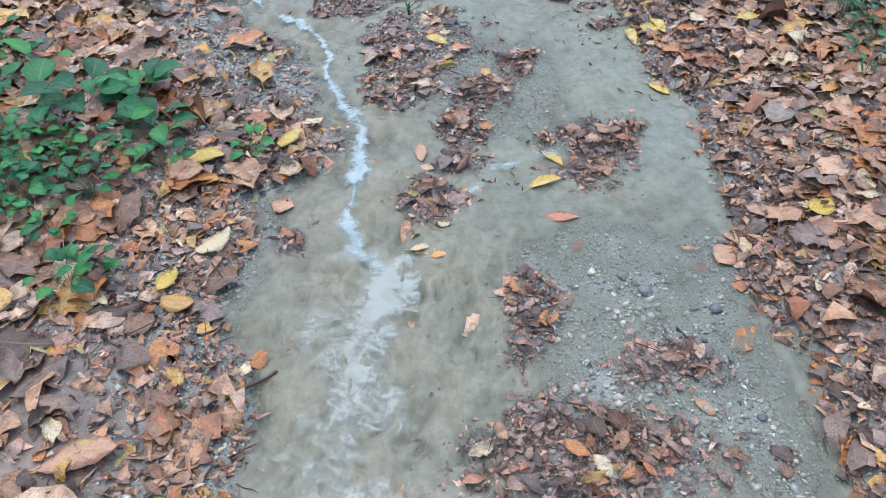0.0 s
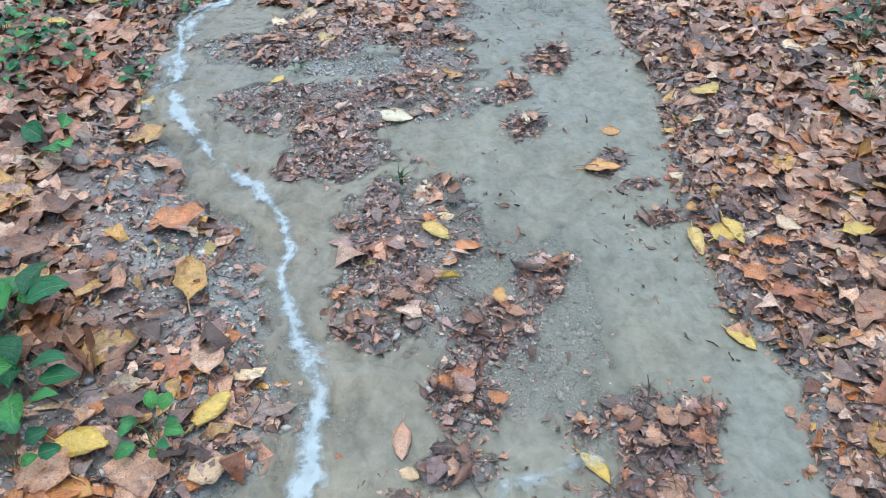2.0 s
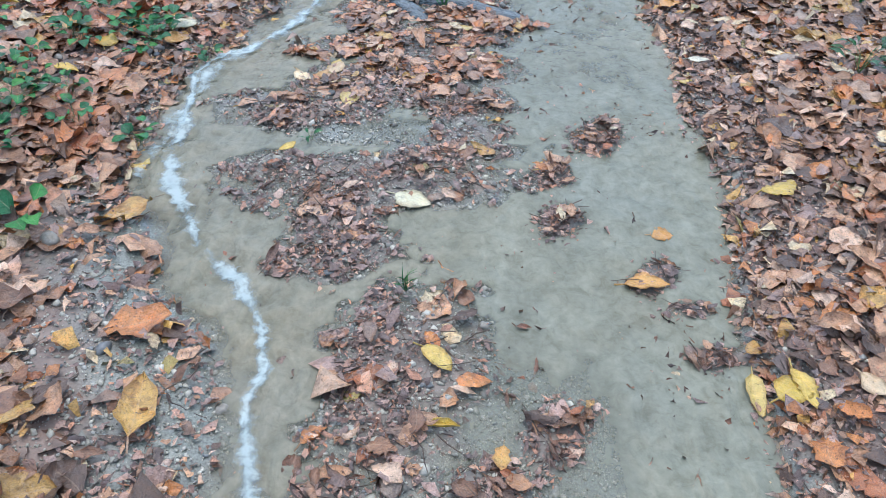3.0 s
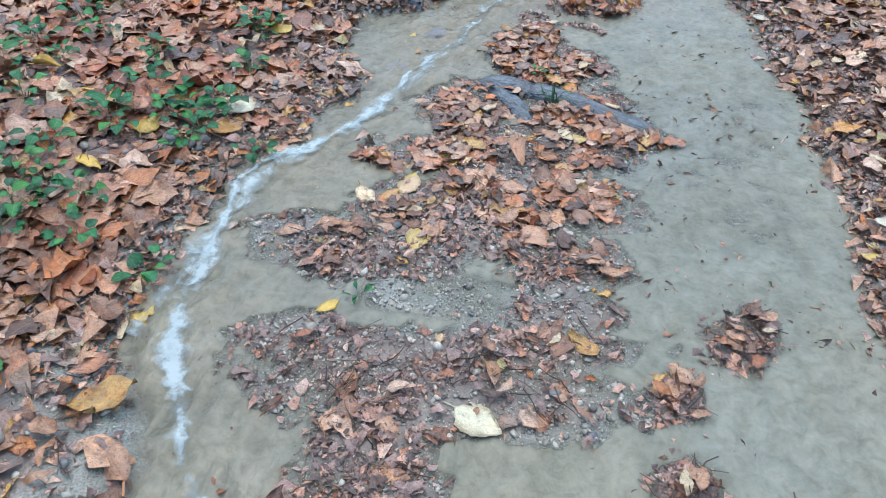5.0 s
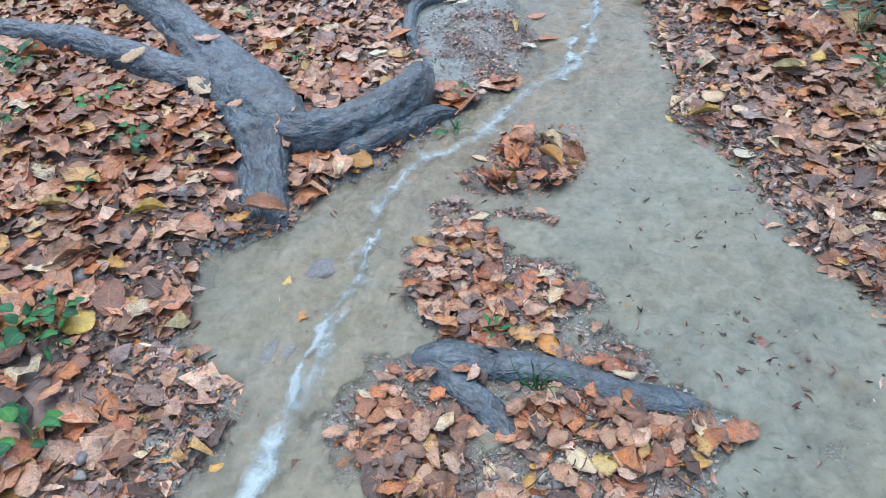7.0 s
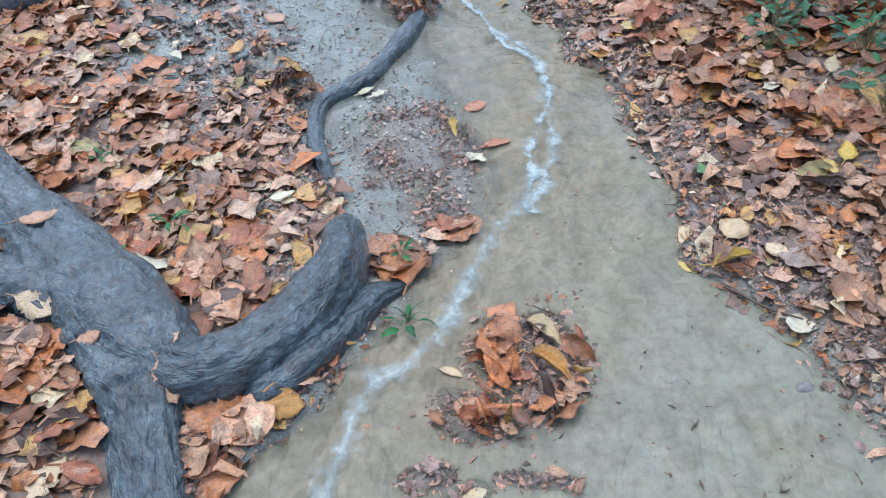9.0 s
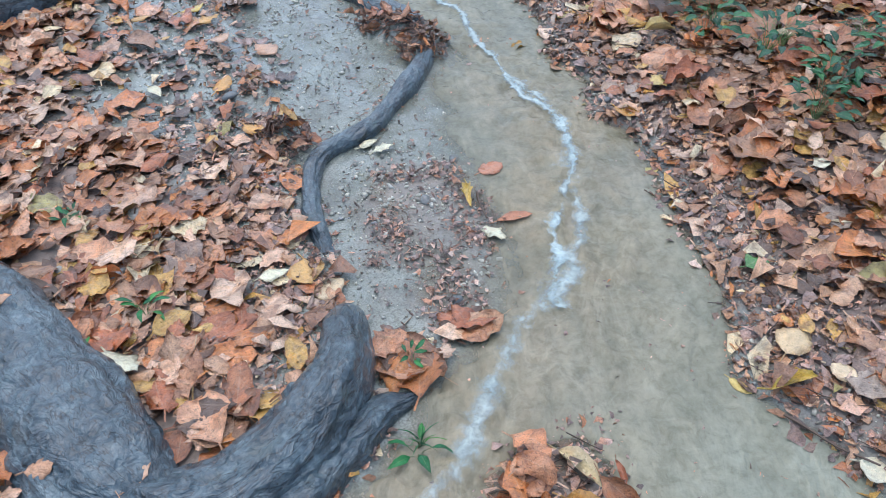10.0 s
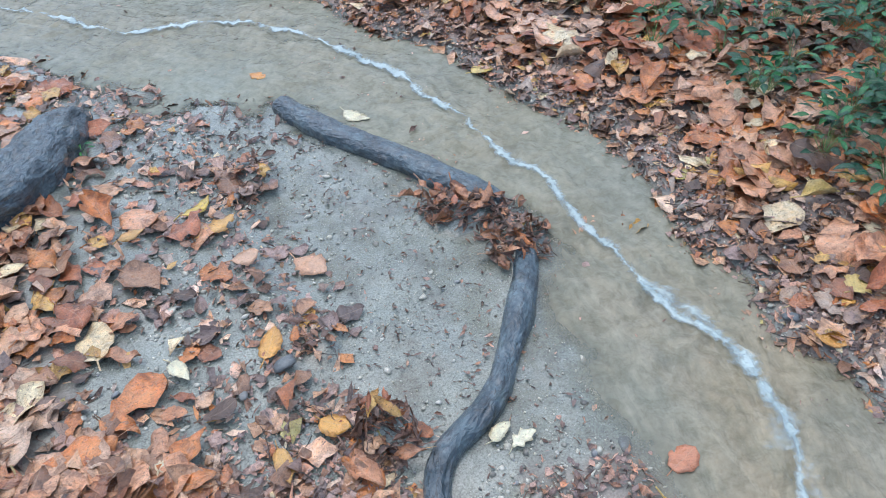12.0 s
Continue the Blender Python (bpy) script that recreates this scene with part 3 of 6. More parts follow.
# the streak of foam down the main current
STREAK_LOW = [(-0.22, 0.55), (-0.2, 0.89), (-0.18, 1.05), (-0.22, 1.31), (-0.16, 1.5), (-0.24, 1.58), (-0.28, 1.69), (-0.27, 1.82), (-0.26, 2.0),
              (-0.27, 2.21), (-0.35, 2.38), (-0.42, 2.57), (-0.45, 2.8), (-0.57, 3.0), (-0.65, 3.1), (-0.73, 3.17), (-0.87, 3.34), (-0.99, 3.52),
              (-1.05, 3.72), (-1.1, 3.98)]
STREAK_MID = [(-1.1, 3.98), (-1.15, 4.15), (-1.17, 4.29), (-1.08, 4.46), (-0.96, 4.67), (-0.88, 5.0), (-0.85, 5.26), (-0.75, 5.55), (-0.68, 5.8), (-0.64, 5.98),
              (-0.6, 6.13), (-0.43, 6.29), (-0.3, 6.34)]
STREAK_HIGH = [(-0.3, 6.34), (-0.25, 6.45), (-0.21, 6.61), (-0.05, 6.77), (0.08, 6.93), (0.15, 7.15), (0.26, 7.4), (0.32, 7.62), (0.31, 7.79), (0.22, 7.99), (0.17, 8.25), (0.12, 8.5), (0.11, 8.7), (0.0, 8.94),
               (-0.04, 9.17), (-0.15, 9.4), (-0.19, 9.6), (-0.35, 9.82), (-0.48, 10.05), (-0.65, 10.25), (-0.97, 10.48), (-1.42, 10.55), (-1.9, 11.0), (-2.6, 11.5)]


def smooth_line(points, gap=0.02):
    """Points every gap metres along a smooth curve through the given ones (any number of columns)."""
    p = np.array(points, float)
    p = np.vstack([2 * p[0] - p[1], p, 2 * p[-1] - p[-2]])
    out = []
    for i in range(1, len(p) - 2):
        n = max(2, int(np.linalg.norm(p[i + 1][:2] - p[i][:2]) / gap))
        s = (np.arange(n) / n)[:, None]
        a, b, c, d = p[i - 1:i + 3]
        out.append(0.5 * (2 * b + (c - a) * s + (2 * a - 5 * b + 4 * c - d) * s ** 2 + (3 * b - a - 3 * c + d) * s ** 3))
    return np.vstack(out + [p[-2][None]])


CURRENT = np.vstack([smooth_line(s, 0.05) for s in (STREAK_LOW, STREAK_MID, STREAK_HIGH)])


def current_gap(x, y):
    """Metres from the middle of the main current."""
    x, y = np.asarray(x), np.asarray(y)
    best = np.full(x.shape, 9.0)
    for cx, cy in CURRENT:
        best = np.minimum(best, np.hypot(x - cx, y - cy))
    return best


MIDLINE = [(-20, 0.1), (1, 0.1), (2.5, 0.0), (4, -0.3), (5, -0.35), (6, -0.2), (7, 0.15), (8, 0.25), (9, 0.0), (10, -0.55), (11, -1.6), (17, -8)]
STATIONS = np.arange(-20, 17, 0.1)
MIDDLE = np.convolve(np.pad(along(MIDLINE, STATIONS), 10, mode="edge"), np.ones(21) / 21, "valid")


def flow_coords(x, y):
    """Metres across from the middle of the stream, and along it."""
    return x - np.interp(y, STATIONS, MIDDLE), y


def water_z(x, y):
    near = np.exp(-(current_gap(x, y) / 0.17) ** 2)
    race = np.maximum(near * 0.4, step(-0.5, -0.3, x) * step(0.35, 0.1, x) * step(1.8, 1.45, y))
    wx, wy = x + 0.05 * (value_noise(x, y, 0.11, 22) - 0.5), y + 0.05 * (value_noise(x, y, 0.13, 25) - 0.5)
    swirl = rough_noise(wx, wy * 0.8, 0.13, 20, 2) - 0.5
    crest = 0.5 - np.abs(2 * value_noise(wx * 1.3, wy * 0.75, 0.075, 23) - 1)  # creased ripples
    crisp = 0.5 - np.abs(2 * value_noise(wx * 1.2, wy * 0.85, 0.036, 24) - 1)
    return (along(LEVEL, y) + 0.010 * swirl + 0.007 * crest + 0.0042 * crisp
            + race * (0.030 * swirl + 0.02 * crest + 0.014 * crisp) - 0.002 * near)


water = sheet("water", np.concatenate([np.arange(-9, -2.6, 0.08), np.arange(-2.6, 1.15, 0.013)]), np.concatenate([np.arange(-12, -0.6, 0.08), np.arange(-0.6, 11.5, 0.013), np.arange(11.5, 17, 0.08)]), water_z, WATER, lambda x, y: along(LEVEL, y) - ground_z(x, y) > -0.03)
X = np.array([v.co[:] for v in water.data.vertices])
deep = water.data.attributes.new("depth", "FLOAT", "POINT")
deep.data.foreach_set("value", np.clip((X[:, 2] - ground_z(X[:, 0], X[:, 1])) / 0.035, 0, 1).astype(np.float32))
away, down_run = flow_coords(X[:, 0], X[:, 1])
flow = water.data.attributes.new("flow", "FLOAT_VECTOR", "POINT")
flow.data.foreach_set("vector", np.stack([away, down_run, np.zeros(len(X))], -1).astype(np.float32).ravel())
swift = water.data.attributes.new("race", "FLOAT", "POINT")
swift.data.foreach_set("value", (np.exp(-(current_gap(X[:, 0], X[:, 1]) / 0.45) ** 2) * (0.55 + 0.45 * step(5.0, 6.5, X[:, 1])) * (1 - 0.55 * step(7.6, 8.8, X[:, 1]))).astype(np.float32))
tagged(water, "shallow grey-brown muddy rain water running in ripples", "water", kind="structure")


def unseen_wood_material():
    k = Mat("unseen_wood")
    at = k.place()
    col = k.mix(0.5, k.ramp(k.noise(0.35, 5, 0.65, at), [(0.38, (0.035, 0.04, 0.02)), (0.6, (0.12, 0.085, 0.04))]),
                k.ramp(k.noise(2.5, 5, 0.7, at), [(0.4, (0.02, 0.022, 0.014)), (0.62, (0.13, 0.10, 0.045))]))
    return k.done(col, 0.9)


def unseen_wood_ring():
    """An added, unseen ring of trees far off; its uneven top shapes the reflections."""
    n, rows = 480, 14
    a = np.linspace(0, 2 * np.pi, n, endpoint=False)
    tall = (6 + 15 * rough_noise(a * 9, a * 0, 1.0, 81, 5) ** 2) * (1 - 0.6 * np.maximum(np.sin(a), 0) ** 2)  # kept lower ahead, so that far water mirrors more sky
    v = np.linspace(0, 1, rows)
    A, R = np.meshgrid(a, v)
    rad = 30 + 5 * rough_noise(A * 8, R * 9, 1.1, 83, 4)
    co = np.stack([rad * np.cos(A) - 0.3, rad * np.sin(A) + 5, R * tall[None] - 0.5], -1).reshape(-1, 3)
    i, j = np.arange(rows - 1)[:, None] * n, np.arange(n)[None]
    k = (j + 1) % n
    faces = np.stack([i + j, i + k, i + n + k, i + n + j], -1).reshape(-1, 4)
    return tagged(mesh_object("backdrop", co, faces, unseen_wood_material()), "unseen dim ring of autumn trees added to shape reflections", "backdrop", kind="structure")


unseen_wood_ring()


def ribbon(name, points, wide, lift, label, seed, mat=None):
    """A torn streak of froth that lies on the water along a line."""
    line = smooth_line(points, 0.012)
    n, cols = len(line), 9
    tang = np.gradient(line, axis=0)
    tang /= np.linalg.norm(tang, axis=1)[:, None]
    side = np.stack([-tang[:, 1], tang[:, 0]], -1)
    s = np.arange(n) * 0.012
    weave = 0.05 * (rough_noise(s, s * 0, 0.09, seed) - 0.5) + 0.006 * (rough_noise(s, s * 0, 0.04, seed + 3) - 0.5)
    width = wide * (0.55 + 0.9 * rough_noise(s, s * 0 + 5, 0.12, seed + 5))
    v = np.linspace(-1, 1, cols)
    xy = line[:, None] + side[:, None] * (weave[:, None, None] + (width[:, None] * v[None])[..., None])
    z = water_z(xy[..., 0], xy[..., 1]) + lift + 0.003 * (1 - v[None] ** 2) * rough_noise(xy[..., 0], xy[..., 1], 0.05, seed + 9)
    co = np.concatenate([xy, z[..., None]], -1).reshape(-1, 3)
    uv = np.stack([np.repeat(s, cols), np.tile((v + 1) / 2, n)], -1)
    i = (np.arange(n - 1)[:, None] * cols + np.arange(cols - 1)[None]).ravel()
    faces = np.stack([i, i + cols, i + cols + 1, i + 1], -1)
    return tagged(mesh_object(name, co, faces, mat or FOAM, uv), label, "foam", "streaks of foam", "stuff")


WHITE = "bluish-white foam streak on the muddy running water"
ribbon("foam_streak", STREAK_LOW[4:], 0.064, 0.009, WHITE, 31)
ribbon("foam_streak", STREAK_MID[:9], 0.04, 0.009, WHITE, 41)
ribbon("foam_streak", STREAK_HIGH[4:], 0.042, 0.009, WHITE, 51)
ribbon("foam_streak", [(0.1, 1.82), (0.19, 1.92), (0.25, 1.95), (0.33, 1.98), (0.42, 2.0)], 0.085, 0.011, WHITE, 61, LACE)
THIN = "thin lace of pale foam on churning muddy water"
ribbon("foam_lace", [(-0.2, 0.3), (-0.24, 0.7), (-0.22, 1.0), (-0.2, 1.3), (-0.12, 1.55)], 0.27, 0.01, "pale silty froth on churning muddy water", 66, CHURN)
ribbon("foam_lace", [(-0.7, 5.85), (-0.64, 6.02), (-0.55, 6.2), (-0.35, 6.32), (-0.2, 6.6), (-0.02, 6.8), (0.09, 6.95), (0.16, 7.2)], 0.085, 0.01, THIN, 76, LACE)
ribbon("foam_lace", [(0.05, 6.8), (0.2, 7.1), (0.3, 7.5), (0.32, 7.8), (0.2, 8.1)], 0.075, 0.01, THIN, 78, LACE)
ribbon("foam_lace", [(-1.1, 3.5), (-1.1, 3.9), (-1.1, 4.3), (-0.95, 4.7), (-0.82, 5.2), (-0.7, 5.7)], 0.09, 0.01, THIN, 80, LACE)


# ---- roots ----
def empty(name, label, category, group="", kind=""):
    return tagged(new(name), label, category, group, kind)


ROOT_TOPS = []


def root_part(name, points, parent, lumps=0.12, seed=1, ring=64, label="", wide=1.0):
    """A tapering, wrinkled, half-buried arm: across, along, height of its axis over the ground, half-width, half-height."""
    line = smooth_line(points, 0.009)
    n = len(line)
    xy, over, rw, rh = line[:, :2], line[:, 2], line[:, 3], line[:, 4]
    tang = np.gradient(xy, axis=0)
    tang /= np.linalg.norm(tang, axis=1)[:, None]
    side = np.stack([-tang[:, 1], tang[:, 0]], -1)
    base = ground_z(xy[:, 0], xy[:, 1])
    base = np.convolve(np.pad(base, 20, mode="edge"), np.ones(41) / 41, "valid") + over
    a = np.linspace(0, 2 * np.pi, ring, endpoint=False) - np.pi / 2  # the seam runs along the buried side
    s = np.concatenate([[0], np.cumsum(np.linalg.norm(np.diff(xy, axis=0), axis=1))])
    S, A = np.meshgrid(s, a, indexing="ij")
    C = A * rw.mean()  # metres round the arm
    lump = rough_noise(S, C * 0.8, 0.17, seed, 2) - 0.5
    twist = C + 0.12 * S + 0.03 * (value_noise(S, C, 0.12, seed + 4) - 0.5)
    sinew = rough_noise(S * 0.18, twist, 0.035, seed + 7, 2) - 0.5  # long sinews
    cord = 0.5 - np.abs(2 * value_noise(S * 0.22, twist, 0.013, seed + 9) - 1)
    crease = np.abs(2 * value_noise(S * 0.75 + 0.4 * twist, twist, 0.024, seed + 11) - 1)  # skin folds
    knot = step(0.74, 0.9, value_noise(S, C, 0.075, seed + 13))
    size = np.minimum(rw / 0.1, 1.0)[:, None]
    skin = size * (0.024 * sinew + 0.006 * cord - 0.009 * step(0.2, 0.0, crease) + 0.012 * knot) + 0.0012 * (value_noise(S, C, 0.006, seed + 15) - 0.5)
    ends = np.clip(np.minimum(s, s[-1] - s) / (0.5 * np.maximum(rw, 0.02)), 0, 1) ** 0.5
    ends = np.maximum(ends, 0.03)[:, None]
    swell = 1 + lumps * 2.4 * lump
    off = np.cos(A) * (rw[:, None] * wide * swell + skin) * ends
    up = np.sign(np.sin(A)) * np.abs(np.sin(A)) ** 0.85 * (rh[:, None] * swell + skin) * ends
    co = np.concatenate([xy[:, None] + side[:, None] * off[..., None], (base[:, None] + up)[..., None]], -1).reshape(-1, 3)
    uv = np.stack([S.ravel(), C.ravel()], -1)
    i = np.arange(n - 1)[:, None] * ring
    j = np.arange(ring)[None]
    k = (j + 1) % ring
    faces = np.stack([i + j, i + ring + j, i + ring + k, i + k], -1).reshape(-1, 4)
    ob = mesh_object(name, co, faces, BARK, uv, parent=parent)
    ROOT_TOPS.append(co[::3])
    if label:
        tagged(ob, label)
    return ob


big_root = empty("tree_root", "thick forked wet grey-black tree root beside the stream", "root")
root_part("trunk_arm", [(-3.4, 8.55, 0.02, 0.1, 0.11), (-2.5, 7.92, 0.02, 0.1, 0.11), (-2.1, 7.62, 0.02, 0.1, 0.11), (-1.84, 7.37, 0.015, 0.1, 0.105), (-1.63, 7.1, 0.01, 0.11, 0.105),
                        (-1.46, 6.87, 0.01, 0.14, 0.105), (-1.28, 6.63, 0.01, 0.15, 0.1), (-1.12, 6.42, 0.01, 0.13, 0.09), (-0.98, 6.27, -0.01, 0.08, 0.05)], big_root, 0.14, 3)
root_part("upper_arm", [(-3.3, 7.22, 0.01, 0.06, 0.06), (-2.75, 7.16, 0.015, 0.062, 0.065), (-2.4, 7.12, 0.015, 0.065, 0.07), (-2.15, 7.05, 0.015, 0.07, 0.07), (-1.9, 6.92, 0.015, 0.08, 0.075),
                        (-1.7, 6.81, 0.01, 0.095, 0.08), (-1.45, 6.68, 0.0, 0.1, 0.08), (-1.28, 6.6, -0.01, 0.09, 0.06)], big_root, 0.16, 5)
root_part("stream_arm", [(-1.12, 6.4, 0.0, 0.09, 0.07), (-1.0, 6.32, 0.02, 0.1, 0.09), (-0.85, 6.34, 0.03, 0.1, 0.1), (-0.7, 6.46, 0.03, 0.095, 0.1),
                         (-0.6, 6.62, 0.03, 0.085, 0.1), (-0.57, 6.78, 0.03, 0.065, 0.085), (-0.57, 6.9, 0.0, 0.045, 0.05)], big_root, 0.12, 8)
root_part("undercut_arm", [(-0.9, 6.24, -0.02, 0.07, 0.06), (-0.75, 6.31, 0.0, 0.075, 0.065), (-0.61, 6.44, 0.0, 0.07, 0.065), (-0.51, 6.53, 0.0, 0.045, 0.045), (-0.44, 6.56, 0.0, 0.026, 0.026), (-0.4, 6.58, -0.01, 0.016, 0.018)],
          big_root, 0.2, 10)
root_part("lower_arm", [(-1.32, 6.68, -0.03, 0.14, 0.09), (-1.24, 6.48, -0.005, 0.135, 0.085), (-1.15, 6.28, 0.005, 0.1, 0.07), (-1.12, 6.1, 0.0, 0.088, 0.06), (-1.08, 5.93, -0.01, 0.082, 0.05), (-1.05, 5.8, -0.04, 0.06, 0.04)],
          big_root, 0.14, 12)

thin_root = empty("snaking_root", "thin snaking dark wet tree root across grey silt", "root")
root_part("root_body", [(-0.56, 6.95, -0.1, 0.03, 0.03), (-0.59, 7.1, -0.05, 0.033, 0.034), (-0.635, 7.29, 0.002, 0.036, 0.036), (-0.645, 7.52, 0.01, 0.037, 0.036),
                        (-0.59, 7.69, 0.012, 0.037, 0.036), (-0.41, 7.82, 0.012, 0.038, 0.038), (-0.27, 8.02, 0.014, 0.042, 0.04), (-0.16, 8.2, 0.012, 0.045, 0.042),
                        (-0.1, 8.36, -0.02, 0.04, 0.04)], thin_root, 0.16, 21)

log = empty("fallen_branch", "short broken bark-covered branch lying in shallow water", "branch")
root_part("bark", [(-0.76, 9.56, 0.016, 0.042, 0.04), (-0.7, 9.44, 0.02, 0.046, 0.044), (-0.59, 9.26, 0.022, 0.047, 0.046), (-0.41, 9.04, 0.022, 0.047, 0.046),
                   (-0.23, 8.79, 0.016, 0.045, 0.044), (-0.1, 8.58, 0.0, 0.04, 0.04)], log, 0.12, 24, wide=1.22)

mid_root = empty("surfacing_root", "dark wet forked root surfacing amid sodden leaves", "root")
root_part("root_body", [(-0.6, 5.25, -0.03, 0.02, 0.02), (-0.53, 5.245, -0.004, 0.036, 0.03), (-0.45, 5.235, 0.002, 0.046, 0.034), (-0.37, 5.225, 0.004, 0.044, 0.034), (-0.19, 5.18, 0.006, 0.036, 0.033), (-0.05, 5.12, 0.006, 0.034, 0.03),
                        (0.06, 5.085, 0.002, 0.036, 0.026), (0.15, 5.07, -0.004, 0.034, 0.022), (0.22, 5.06, -0.014, 0.024, 0.018)], mid_root, 0.2, 27, wide=1.3)
root_part("root_fork", [(-0.5, 5.25, -0.01, 0.03, 0.025), (-0.45, 5.18, 0.002, 0.04, 0.03), (-0.38, 5.1, 0.002, 0.037, 0.028), (-0.31, 5.02, -0.002, 0.032, 0.022), (-0.25, 4.95, -0.02, 0.02, 0.014)],
          mid_root, 0.2, 29, wide=1.3)

far_root = empty("bank_root", "broad wet grey tree root on the leafy bank", "root")
root_part("root_body", [(-3.2, 8.62, 0.02, 0.14, 0.12), (-2.5, 8.78, 0.03, 0.15, 0.125), (-2.12, 8.92, 0.03, 0.145, 0.125), (-1.9, 9.07, 0.03, 0.14, 0.125), (-1.76, 9.25, 0.03, 0.13, 0.12),
                        (-1.67, 9.47, 0.02, 0.11, 0.105), (-1.63, 9.66, 0.01, 0.09, 0.09), (-1.61, 9.8, -0.04, 0.06, 0.05)], far_root, 0.14, 33)


# ---- leaves ----
# those that stand out: across, along, length, width to length, turn
CREAM_LOWER = [(-0.48, 1.95, 0.099, 0.9, 30), (-0.68, 1.6, 0.158, 0.45, 53), (-0.03, 1.96, 0.052, 0.7, -21), (-0.05, 1.57, 0.077, 0.35, 12), (0.02, 1.67, 0.044, 0.7, -25),
               (1.11, 2.8, 0.081, 0.75, -46)]
CREAM_MIDDLE = [(-0.6, 4.4, 0.122, 0.55, 80), (-1.19, 3.96, 0.121, 0.4, 40), (0.98, 4.98, 0.068, 0.5, -17), (-0.13, 4.88, 0.09, 0.6, -47)]
CREAM_UPPER = [(-0.61, 7.0, 0.108, 0.85, 28), (0.62, 6.51, 0.116, 0.75, 32), (0.68, 6.39, 0.077, 0.7, -54), (1.31, 7.2, 0.241, 0.4, 53), (-0.05, 6.28, 0.162, 0.3, -57),
               (-0.33, 6.21, 0.075, 0.35, -37), (-1.46, 6.6, 0.166, 0.55, -34), (0.51, 9.35, 0.152, 0.3, -8), (0.85, 8.78, 0.093, 0.35, -58), (1.24, 8.61, 0.078, 0.6, 2),
               (-1.34, 6.06, 0.133, 0.5, 59), (-1.79, 6.81, 0.219, 0.45, 6)]
YELLOW_LOWER = [(-0.77, 1.99, 0.134, 0.55, -5), (-0.51, 2.11, 0.12, 0.45, 58), (-0.78, 1.44, 0.1, 0.5, 72), (-0.84, 0.88, 0.077, 0.4, 42), (0.4, 1.98, 0.1, 0.4, -54),
                (0.36, 1.85, 0.119, 0.3, 21), (0.86, 2.38, 0.1, 0.45, -50), (0.92, 2.78, 0.123, 0.7, 33), (1.3, 2.74, 0.127, 0.45, 5), (1.15, 1.61, 0.101, 0.65, 34),
                (0.02, 2.81, 0.111, 0.45, -41), (0.06, 2.6, 0.08, 0.25, 3), (0.84, 2.79, 0.141, 0.33, -91), (0.94, 2.79, 0.129, 0.38, -76)]
YELLOW_MIDDLE = [(1.06, 3.63, 0.218, 0.45, 26), (-0.477, 4.085, 0.1, 0.7, -80), (-0.64, 3.76, 0.075, 0.5, 55), (-1.13, 3.57, 0.116, 0.45, 67), (-1.61, 4.4, 0.122, 0.7, 97),
                 (-2.18, 4.61, 0.192, 0.25, 1), (-1.64, 4.1, 0.191, 0.35, -18), (0.88, 4.41, 0.066, 0.75, 4), (-0.61, 4.41, 0.137, 0.42, 83), (-0.07, 4.88, 0.071, 0.9, -9),
                 (-1.53, 5.36, 0.207, 0.7, -30), (-0.96, 5.55, 0.1, 0.36, 80), (-1.78, 5.86, 0.116, 0.25, 6), (-1.45, 5.84, 0.148, 0.25, 6)]
YELLOW_UPPER = [(-0.11, 7.35, 0.188, 0.2, -95), (0.55, 6.39, 0.161, 0.25, 5), (0.44, 6.44, 0.069, 0.45, -60), (1.09, 6.73, 0.215, 0.4, 54), (1.01, 6.67, 0.104, 0.45, -94),
                (0.75, 7.8, 0.087, 0.8, 14), (0.89, 8.18, 0.202, 0.33, -14), (-1.15, 8.93, 0.149, 0.35, 40), (0.15, 9.49, 0.112, 0.7, 9)]
ORANGE_LOWER = [(-0.75, 1.88, 0.092, 0.6, -11), (-0.73, 1.35, 0.1, 0.6, -6), (-0.0, 1.55, 0.09, 0.4, 5), (1.41, 2.19, 0.088, 0.6, 20), (0.6, 3.16, 0.131, 0.5, 4)]
ORANGE_MIDDLE = [(-0.9, 5.42, 0.075, 0.6, 80), (0.67, 3.4, 0.075, 0.85, 6), (-0.64, 4.31, 0.081, 0.6, 64), (0.9, 5.17, 0.136, 0.6, 37), (-1.34, 4.5, 0.111, 0.8, 9), (-0.17, 5.27, 0.088, 0.6, -64),
                 (-0.1, 4.65, 0.075, 0.7, -19), (-1.15, 5.84, 0.085, 0.7, 35)]
ORANGE_UPPER = [(-0.79, 6.18, 0.133, 0.7, -7), (-0.67, 7.06, 0.126, 0.5, -80), (0.56, 7.68, 0.093, 0.75, -55), (-0.07, 6.15, 0.134, 0.3, -56), (-1.07, 8.8, 0.139, 0.45, 31),
                (-1.36, 8.81, 0.093, 0.5, 15), (-0.97, 8.2, 0.128, 0.5, 68), (-0.99, 7.78, 0.115, 0.4, -81), (-0.84, 7.87, 0.091, 0.8, -35), (-0.82, 9.86, 0.093, 0.6, -48)]
TAN_LOWER = [(-0.5, 1.8, 0.078, 0.95, -18), (-0.83, 0.86, 0.233, 0.45, 19), (-0.05, 2.05, 0.112, 0.4, -88), (0.85, 1.48, 0.093, 0.85, 38)]
TAN_MIDDLE = [(-0.13, 4.21, 0.119, 0.8, -43), (-1.15, 4.49, 0.107, 0.85, 14), (-0.27, 4.69, 0.163, 0.3, -71), (-0.25, 4.47, 0.094, 0.85, -7), (-1.07, 5.88, 0.188, 0.3, -13)]
